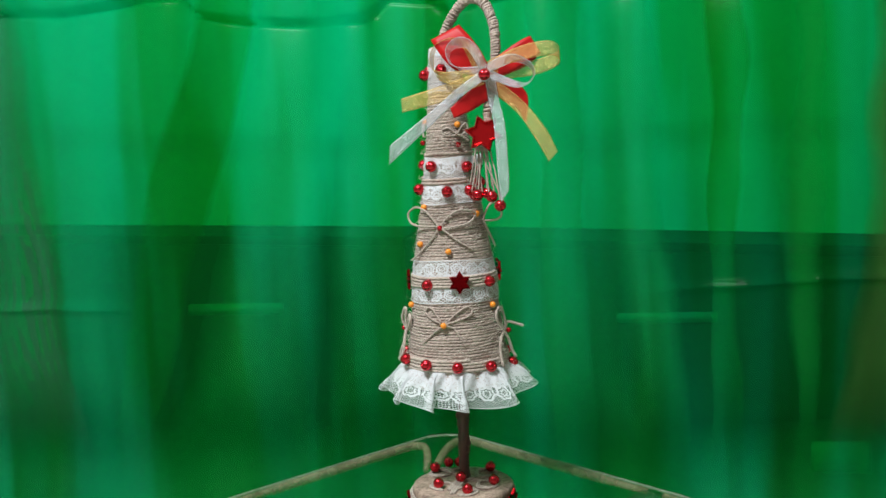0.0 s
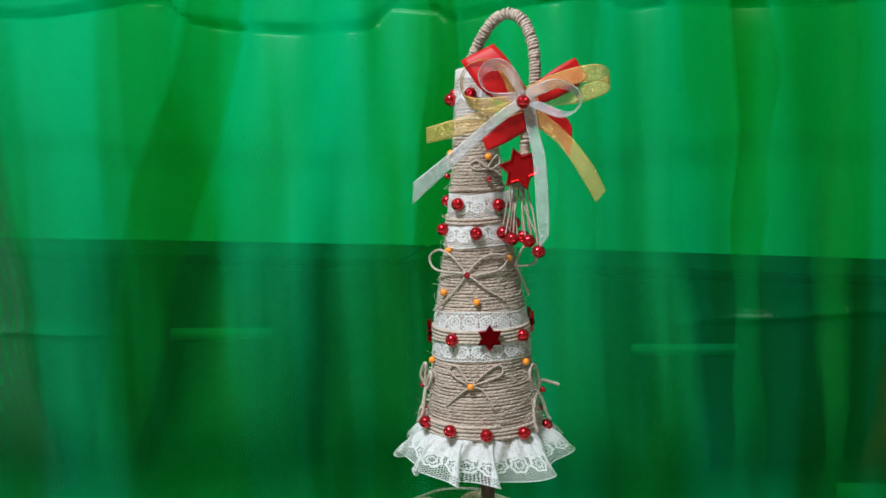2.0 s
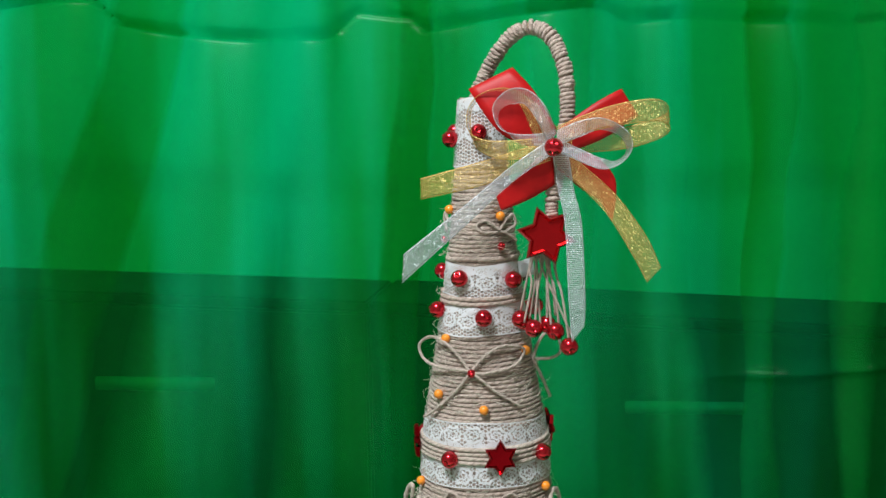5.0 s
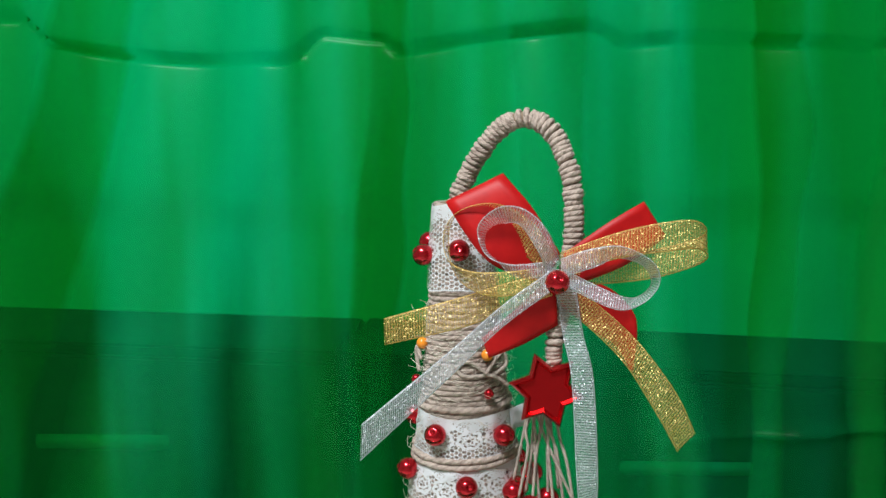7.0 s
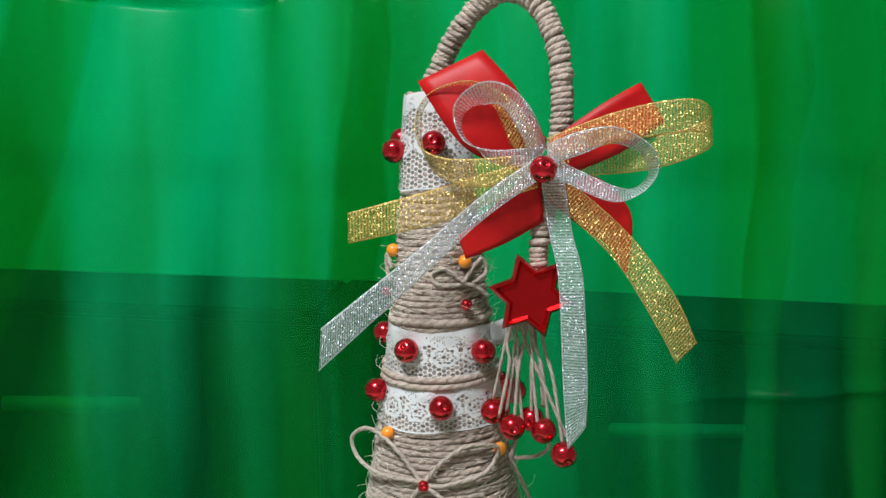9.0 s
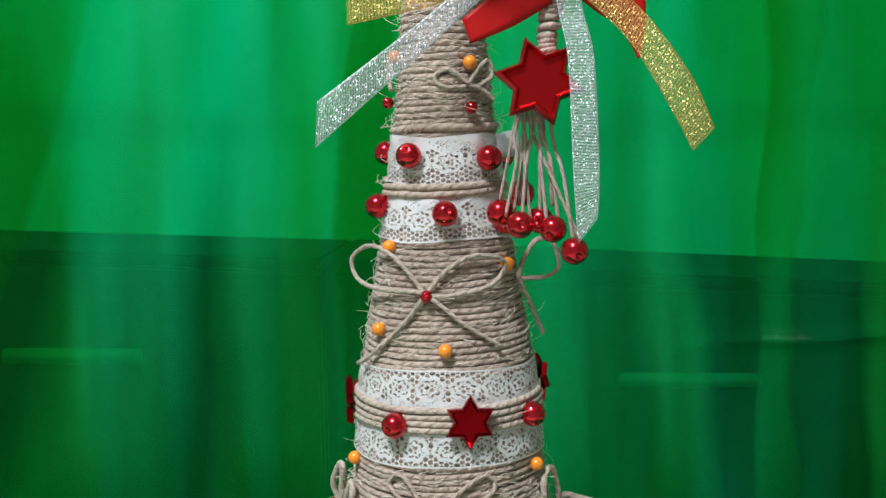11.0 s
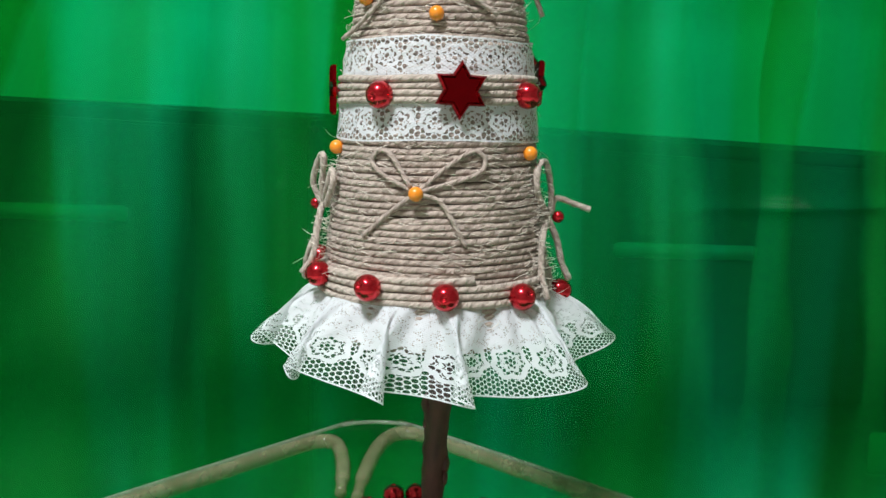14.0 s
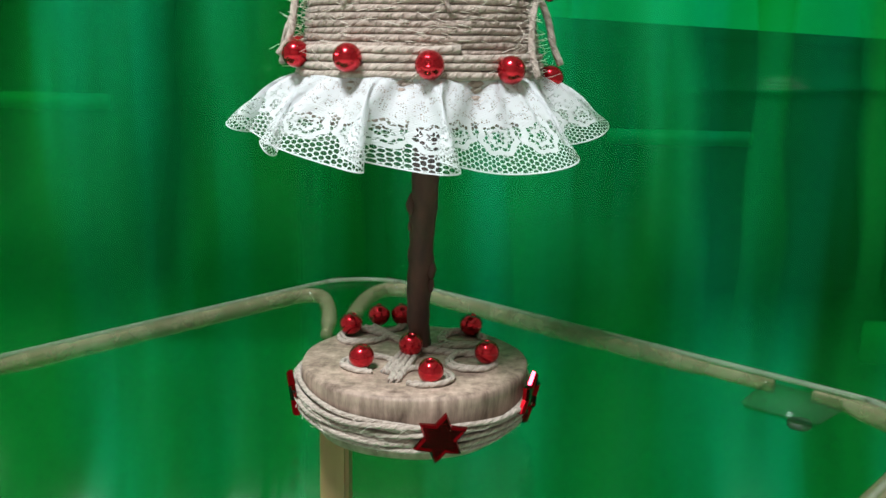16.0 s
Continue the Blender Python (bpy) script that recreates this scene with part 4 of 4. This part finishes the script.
tube("twine_bow", [cone_line([(72, 0.2370, 0.001), (76, 0.2440, 0.004), (80, 0.2500, 0.009), (84, 0.2490, 0.014), (82, 0.2410, 0.015), (80, 0.2372, 0.010), (74, 0.2368, 0.002)], 0.0008),
                   cone_line([(72, 0.2370, 0.001), (74, 0.2300, 0.003), (78, 0.2170, 0.006)], 0.0008)], 0.00085, TWINE, tree, "thin jute twine tied in a bow")
tube("twine_bow", [cone_line([(-76, 0.1530, 0.002), (-74, 0.1600, 0.004), (-70, 0.1690, 0.005), (-74, 0.1700, 0.006), (-80, 0.1610, 0.007), (-78, 0.1535, 0.003)], 0.0008),
                   cone_line([(-77, 0.1530, 0.002), (-66, 0.1600, 0.003), (-62, 0.1660, 0.003), (-58, 0.1620, 0.003), (-64, 0.1540, 0.003)], 0.0008),
                   cone_line([(-76, 0.1530, 0.003), (-72, 0.1440, 0.004), (-74, 0.1360, 0.006), (-78, 0.1280, 0.006)], 0.0008),
                   cone_line([(-76, 0.1530, 0.003), (-70, 0.1480, 0.004), (-66, 0.1370, 0.005), (-68, 0.1310, 0.008)], 0.0008)], 0.00115, TWINE_PALE, tree, "thin jute twine tied in a bow")
tube("twine_bow", [cone_line([(78, 0.1510, 0.002), (66, 0.1600, 0.002), (66, 0.1680, 0.003), (74, 0.1695, 0.004), (80, 0.1610, 0.004), (80, 0.1520, 0.003)], 0.0008),
                   cone_line([(78, 0.1510, 0.002), (66, 0.1440, 0.002), (63, 0.1340, 0.002), (62, 0.1250, 0.004)], 0.0008),
                   cone_line([(78, 0.1510, 0.002), (82, 0.1430, 0.004), (84, 0.1350, 0.005), (86, 0.1290, 0.007)], 0.0008),
                   cone_line([(80, 0.1520, 0.003), (84, 0.1570, 0.005), (88, 0.1550, 0.011), (90, 0.1530, 0.016)], 0.0008)], 0.00115, TWINE_PALE, tree, "thin jute twine tied in a bow")
tube("twine_bow", [cone_line([(32, 0.3035, 0.001), (44, 0.3095, 0.003), (54, 0.3115, 0.004), (57, 0.3065, 0.004), (40, 0.3025, 0.001)], 0.0008),
                   cone_line([(32, 0.3035, 0.002), (12, 0.3085, 0.0005), (-6, 0.3065, 0.0003), (4, 0.3030, 0.0003), (30, 0.3030, 0.001)], 0.0008),
                   cone_line([(32, 0.3035, 0.002), (44, 0.3020, 0.003), (54, 0.2985, 0.005)], 0.0008),
                   cone_line([(-70, 0.3025, 0.002), (-78, 0.3085, 0.003), (-76, 0.3125, 0.003), (-66, 0.3075, 0.002)], 0.0008)], 0.0008, TWINE_PALE, tree, "thin jute twine tied in a bow")

# stray fibres
chunks = []
rng = random.Random(4)
for k in range(5560):
    a, z = rng.uniform(-180, 180), rng.uniform(0.116, 0.330)
    if 0.178 < z < 0.187 or 0.199 < z < 0.209:
        continue
    long_ = k % 6 == 0
    p = on_cone(a, z, 0.0004)
    out = Vector((p.x - AX, p.y - AY, 0)).normalized()
    side = Vector((-out.y, out.x, 0))
    if k > 5200:
        a, z = rng.choice((-72, 68)) + rng.uniform(-9, 9), rng.uniform(0.126, 0.168)
        p = on_cone(a, z, rng.uniform(0.0005, 0.0035))
    l = rng.uniform(0.003, 0.011) if long_ else rng.uniform(0.002, 0.005)
    d = (side * rng.choice((-1, 1)) + Vector((0, 0, rng.uniform(-0.9, 0.9) if long_ else rng.uniform(-0.35, 0.35)))).normalized()
    lift = rng.uniform(0.1, 0.5) if long_ else rng.uniform(0.05, 0.22)
    q = [p, p + d * l * 0.5 + out * l * lift, p + d * l + out * l * lift * rng.uniform(0.2, 1.3)]
    chunks.append(tube_data(glide(q, 2), 0.00008 if long_ else 0.00012, 3))
v, f, u = joined(chunks)
tagged(part("fibre_fuzz", mesh_of("fibre_fuzz", v, f, FUZZ, u), None, tree, "loose pale jute fibres"), kind="stuff")

# bent tip: a wire arch wound with twine, ending in the tassel
ARCH = [(-0.002, -0.008, 0.352), (-0.0035, -0.012, 0.366), (0.0010, -0.014, 0.3770), (0.0050, -0.016, 0.3845), (0.0090, -0.018, 0.3905), (0.0150, -0.020, 0.3970), (0.0220, -0.023, 0.4000), (0.0290, -0.026, 0.3985),
        (0.0348, -0.029, 0.3930), (0.0380, -0.031, 0.3850), (0.0405, -0.033, 0.3760), (0.0412, -0.034, 0.3660), (0.0410, -0.035, 0.3540), (0.0385, -0.035, 0.3380), (0.0340, -0.036, 0.3170), (0.0335, -0.037, 0.3020)]
LIFT = 0.0045
arch = glide([(x, y, z + LIFT - 0.0016 * max(0.0, min(1.0, (z - 0.375) / 0.02))) for x, y, z in ARCH], 30)
n = len(arch)
tan = np.gradient(arch, axis=0)
tan /= np.linalg.norm(tan, axis=1)[:, None]
flat = np.array((0.28, -0.96, 0.0))
nor = np.cross(tan, flat)
nor /= np.linalg.norm(nor, axis=1)[:, None]
bin_ = np.cross(tan, nor)
run = np.r_[0, np.cumsum(np.linalg.norm(np.diff(arch, axis=0), axis=1))]
core_r = np.interp(run / run[-1], [0, 0.75, 0.9, 1.0], [0.0028, 0.0028, 0.0028, 0.0017])
fine = np.linspace(0, run[-1], 2600)
pt = np.stack([np.interp(fine, run, arch[:, k]) for k in range(3)], 1)
nn = np.stack([np.interp(fine, run, nor[:, k]) for k in range(3)], 1)
bb = np.stack([np.interp(fine, run, bin_[:, k]) for k in range(3)], 1)
rr = np.interp(fine, run, core_r) - 0.0001 + np.array([0.0008 * noise.noise((x * 330, 1, 2)) for x in fine])
ang = fine / 0.0020 * 2 * np.pi + np.array([4.2 * noise.noise((x * 150, 5, 2)) + 1.6 * noise.noise((x * 420, 7, 2)) for x in fine])
wind = pt + rr[:, None] * (np.cos(ang)[:, None] * nn + np.sin(ang)[:, None] * bb)
arch_part = tube("arch", [arch], 0.0026, CORE, tree, "wire arch wound with jute twine")
tube("twine_winding", [wind], 0.00122, TWINE, arch_part)

# tassel: star, strands and beads
tassel = star_at(star_mesh("tassel_star", 0.0145, 0.0045, RED_STAR_BRIGHT), (0.0308, -0.0405, 0.2990 + LIFT - 0.0008), 4, -18, tree, tilt=-6)
tassel.name = "tassel_star"
ENDS = [(x, y, z + LIFT) for x, y, z in [(0.0180, -0.034, 0.2605), (0.0200, -0.040, 0.2560), (0.0245, -0.036, 0.2600), (0.0250, -0.042, 0.2540), (0.0310, -0.038, 0.2560), (0.0330, -0.042, 0.2545), (0.0370, -0.040, 0.2520), (0.0415, -0.044, 0.2470), (0.0225, -0.038, 0.2575), (0.0280, -0.040, 0.2535), (0.0350, -0.037, 0.2590), (0.0450, -0.043, 0.2450)]]
for k, e in enumerate(ENDS):
    start = (0.0245 + 0.0013 * (k * 5 % 9 if k > 7 else k), -0.037, 0.2920 + LIFT)
    mid = ((start[0] + e[0]) / 2 + 0.0008 * math.sin(k * 2.1), (start[1] + e[1]) / 2, (start[2] + e[2]) / 2)
    tube("strand", [glide([start, (start[0] * 0.7 + e[0] * 0.3 - 0.0012 * math.sin(k * 1.3), start[1] + 0.001 * math.cos(k), start[2] * 0.7 + e[2] * 0.3), mid, e], 10)], 0.0006, TWINE, tassel, "hanging strand of twine")
for at in ((0.0180, -0.036, 0.2570), (0.0250, -0.031, 0.2630), (0.0245, -0.042, 0.2535), (0.0310, -0.036, 0.2545), (0.0350, -0.041, 0.2520), (0.0415, -0.046, 0.2455)):
    bead(BEAD, (at[0], at[1], at[2] + LIFT), (random.uniform(-0.5, 0.5), -1, random.uniform(-0.6, 0.2)), tassel, label="glossy red bead")

# loose fibres on the foot's twine and on the arch
def fuzz(lines, centre, count, parent, seed, long_=0.006):
    pick, bits = random.Random(seed), []
    for _ in range(count):
        line = pick.choice(lines)
        k = pick.randrange(1, len(line) - 1)
        p, run_ = Vector(line[k]), (Vector(line[k + 1]) - Vector(line[k - 1])).normalized()
        out = (p - Vector(centre(p))).normalized()
        d = (run_ * pick.choice((-1, 1)) + out * pick.uniform(0.05, 0.45) + Vector((0, 0, pick.uniform(-0.5, 0.5)))).normalized()
        l = pick.uniform(0.3, 1.0) * long_
        base = p + out * 0.0008
        bits.append(tube_data(glide([base, base + d * l * 0.5, base + d * l + Vector((0, 0, pick.uniform(-0.3, 0.3) * l))], 2), 0.00009, 3))
    v, f, u = joined(bits)
    tagged(part("fibre_fuzz", mesh_of("fibre_fuzz", v, f, FUZZ, u), None, parent, "loose pale jute fibres"), kind="stuff")


fuzz(loops, lambda p: (BX, BY, p.z), 260, foot, 11, 0.0045)
fuzz([wind.tolist()], lambda p: arch[int(np.argmin(((arch - np.array(p)) ** 2).sum(1)))], 140, arch_part, 12, 0.0024)

# ---- ribbon bow ----
KX, KZ = 0.0340, 0.3420 + LIFT
ribbon_bow = lathe("knot", [(0.0008, -0.004), (0.0034, -0.003), (0.0042, 0.0), (0.0034, 0.003), (0.0008, 0.004)], SILVER, 18)
knot = part("ribbon_bow", ribbon_bow, None, None, "bow of red satin, gold and silver ribbons")
knot.matrix_world = pose(KX, -0.0435, KZ - 0.0022, 90, 0, 0)
hang(knot, tree)


def xz(points, ys):
    return [(x, y, z + LIFT) for (x, z), y in zip(points, ys)]


def loop_strip(name, a, ya, b, yb, material_, label, rows=6, ripple=0.0):
    strip(name, xz(a, ya), xz(b, yb), material_, knot, 10, rows, label=label, ripple=ripple)


loop_strip("red_loop", [(0.036, 0.349), (0.026, 0.366), (0.0170, 0.3765), (0.0165, 0.3770), (0.028, 0.362), (0.036, 0.347)], [-0.041, -0.043, -0.040, -0.034, -0.029, -0.035],
           [(0.030, 0.338), (0.010, 0.347), (-0.0040, 0.3660), (-0.0035, 0.3665), (0.012, 0.350), (0.031, 0.339)], [-0.041, -0.046, -0.042, -0.036, -0.030, -0.035], SATIN, "red satin loop")
loop_strip("red_loop", [(0.037, 0.349), (0.053, 0.3600), (0.0650, 0.3665), (0.0655, 0.3660), (0.054, 0.358), (0.038, 0.348)], [-0.041, -0.040, -0.036, -0.031, -0.027, -0.034],
           [(0.037, 0.336), (0.058, 0.3440), (0.0730, 0.3535), (0.0725, 0.3530), (0.060, 0.345), (0.038, 0.337)], [-0.041, -0.041, -0.037, -0.032, -0.028, -0.034], SATIN, "red satin loop")
loop_strip("red_tail", [(0.034, 0.342), (0.0210, 0.3300), (0.0070, 0.3180)], [-0.040, -0.0405, -0.042], [(0.035, 0.3225), (0.0225, 0.3155), (0.0095, 0.3105)], [-0.040, -0.0405, -0.042], SATIN, "red satin tail")
loop_strip("red_tail", [(0.036, 0.341), (0.0530, 0.3365), (0.0625, 0.3270), (0.0640, 0.3180), (0.0625, 0.3055)], [-0.040, -0.0395, -0.038, -0.038, -0.039],
           [(0.036, 0.330), (0.0480, 0.3200), (0.0550, 0.3155), (0.0590, 0.3100), (0.0615, 0.3050)], [-0.040, -0.0395, -0.038, -0.038, -0.039], SATIN, "red satin tail")
loop_strip("gold_loop", [(0.034, 0.349), (0.0260, 0.3610), (0.0130, 0.3680), (0.0000, 0.3655), (-0.0060, 0.3580), (-0.0050, 0.3480), (0.0040, 0.3440), (0.0180, 0.3440), (0.032, 0.345)], [-0.043, -0.047, -0.047, -0.044, -0.043, -0.0445, -0.0490, -0.0500, -0.045],
           [(0.031, 0.342), (0.0200, 0.3520), (0.0100, 0.3640), (0.0000, 0.3640), (-0.0050, 0.3570), (-0.0030, 0.3425), (0.0060, 0.3360), (0.0190, 0.3350), (0.032, 0.339)], [-0.043, -0.043, -0.037, -0.035, -0.034, -0.0400, -0.0480, -0.0490, -0.045], GOLD, "sheer gold ribbon loop")
loop_strip("gold_tail", [(0.033, 0.3430), (0.0150, 0.3385), (0.0000, 0.3340), (-0.0285, 0.3265)], [-0.043, -0.044, -0.045, -0.047], [(0.033, 0.3340), (0.0150, 0.3280), (0.0000, 0.3225), (-0.0285, 0.3165)], [-0.043, -0.044, -0.045, -0.047], GOLD, "sheer gold ribbon tail", ripple=0.0003)
loop_strip("gold_loop", [(0.036, 0.350), (0.0560, 0.3575), (0.0720, 0.3610), (0.0830, 0.3612), (0.0878, 0.3570), (0.0830, 0.3530), (0.0660, 0.3490), (0.038, 0.345)], [-0.044, -0.049, -0.050, -0.047, -0.042, -0.037, -0.037, -0.042],
           [(0.036, 0.342), (0.0560, 0.3480), (0.0720, 0.3505), (0.0840, 0.3510), (0.0882, 0.3470), (0.0820, 0.3425), (0.0660, 0.3385), (0.038, 0.337)], [-0.044, -0.049, -0.050, -0.047, -0.042, -0.037, -0.037, -0.042], GOLD, "sheer gold ribbon loop")
loop_strip("gold_tail", [(0.038, 0.3400), (0.0480, 0.3320), (0.0630, 0.3180), (0.0770, 0.2990), (0.0845, 0.2830)], [-0.043, -0.044, -0.045, -0.045, -0.044], [(0.034, 0.3340), (0.0420, 0.3260), (0.0580, 0.3100), (0.0705, 0.2900), (0.0780, 0.2760)], [-0.043, -0.044, -0.045, -0.045, -0.044], GOLD, "sheer gold ribbon tail", ripple=0.0003)
loop_strip("silver_loop", [(0.036, 0.347), (0.0310, 0.3590), (0.0230, 0.3665), (0.0140, 0.3670), (0.0065, 0.3600), (0.0090, 0.3500), (0.0180, 0.3465), (0.033, 0.347)], [-0.045, -0.052, -0.054, -0.052, -0.049, -0.048, -0.050, -0.046],
           [(0.032, 0.341), (0.0272, 0.3520), (0.0215, 0.3602), (0.0160, 0.3605), (0.0118, 0.3570), (0.0122, 0.3500), (0.0190, 0.3420), (0.033, 0.341)], [-0.045, -0.050, -0.047, -0.044, -0.042, -0.042, -0.048, -0.046], SILVER, "sheer silver ribbon loop")
loop_strip("silver_loop", [(0.036, 0.348), (0.0460, 0.3520), (0.0570, 0.3530), (0.0680, 0.3470), (0.0705, 0.3390), (0.0650, 0.3320), (0.0550, 0.3300), (0.037, 0.338)], [-0.046, -0.052, -0.054, -0.052, -0.049, -0.048, -0.050, -0.046],
           [(0.036, 0.341), (0.0470, 0.3450), (0.0560, 0.3480), (0.0650, 0.3450), (0.0685, 0.3385), (0.0640, 0.3335), (0.0560, 0.3350), (0.037, 0.344)], [-0.046, -0.050, -0.047, -0.044, -0.042, -0.042, -0.048, -0.046], SILVER, "sheer silver ribbon loop")
loop_strip("silver_tail", [(0.033, 0.3440), (0.0150, 0.3320), (-0.0050, 0.3155), (-0.0345, 0.2925)], [-0.046, -0.051, -0.057, -0.066], [(0.033, 0.3365), (0.0150, 0.3240), (-0.0050, 0.3060), (-0.0355, 0.2790)], [-0.046, -0.051, -0.057, -0.066], SILVER, "sheer silver ribbon tail", ripple=0.0003)
loop_strip("silver_tail", [(0.0335, 0.3400), (0.0365, 0.3200), (0.0395, 0.3040), (0.0410, 0.2700), (0.0425, 0.2480)], [-0.045, -0.046, -0.048, -0.049, -0.049], [(0.0410, 0.3400), (0.0440, 0.3200), (0.0475, 0.3040), (0.0490, 0.2700), (0.0485, 0.2560)], [-0.045, -0.046, -0.048, -0.049, -0.049], SILVER, "sheer silver ribbon tail", ripple=0.0003)
bead(BEAD, (0.0345, -0.0520, 0.3403 + LIFT), (0.2, -1, 0.5), knot, label="glossy red bead")
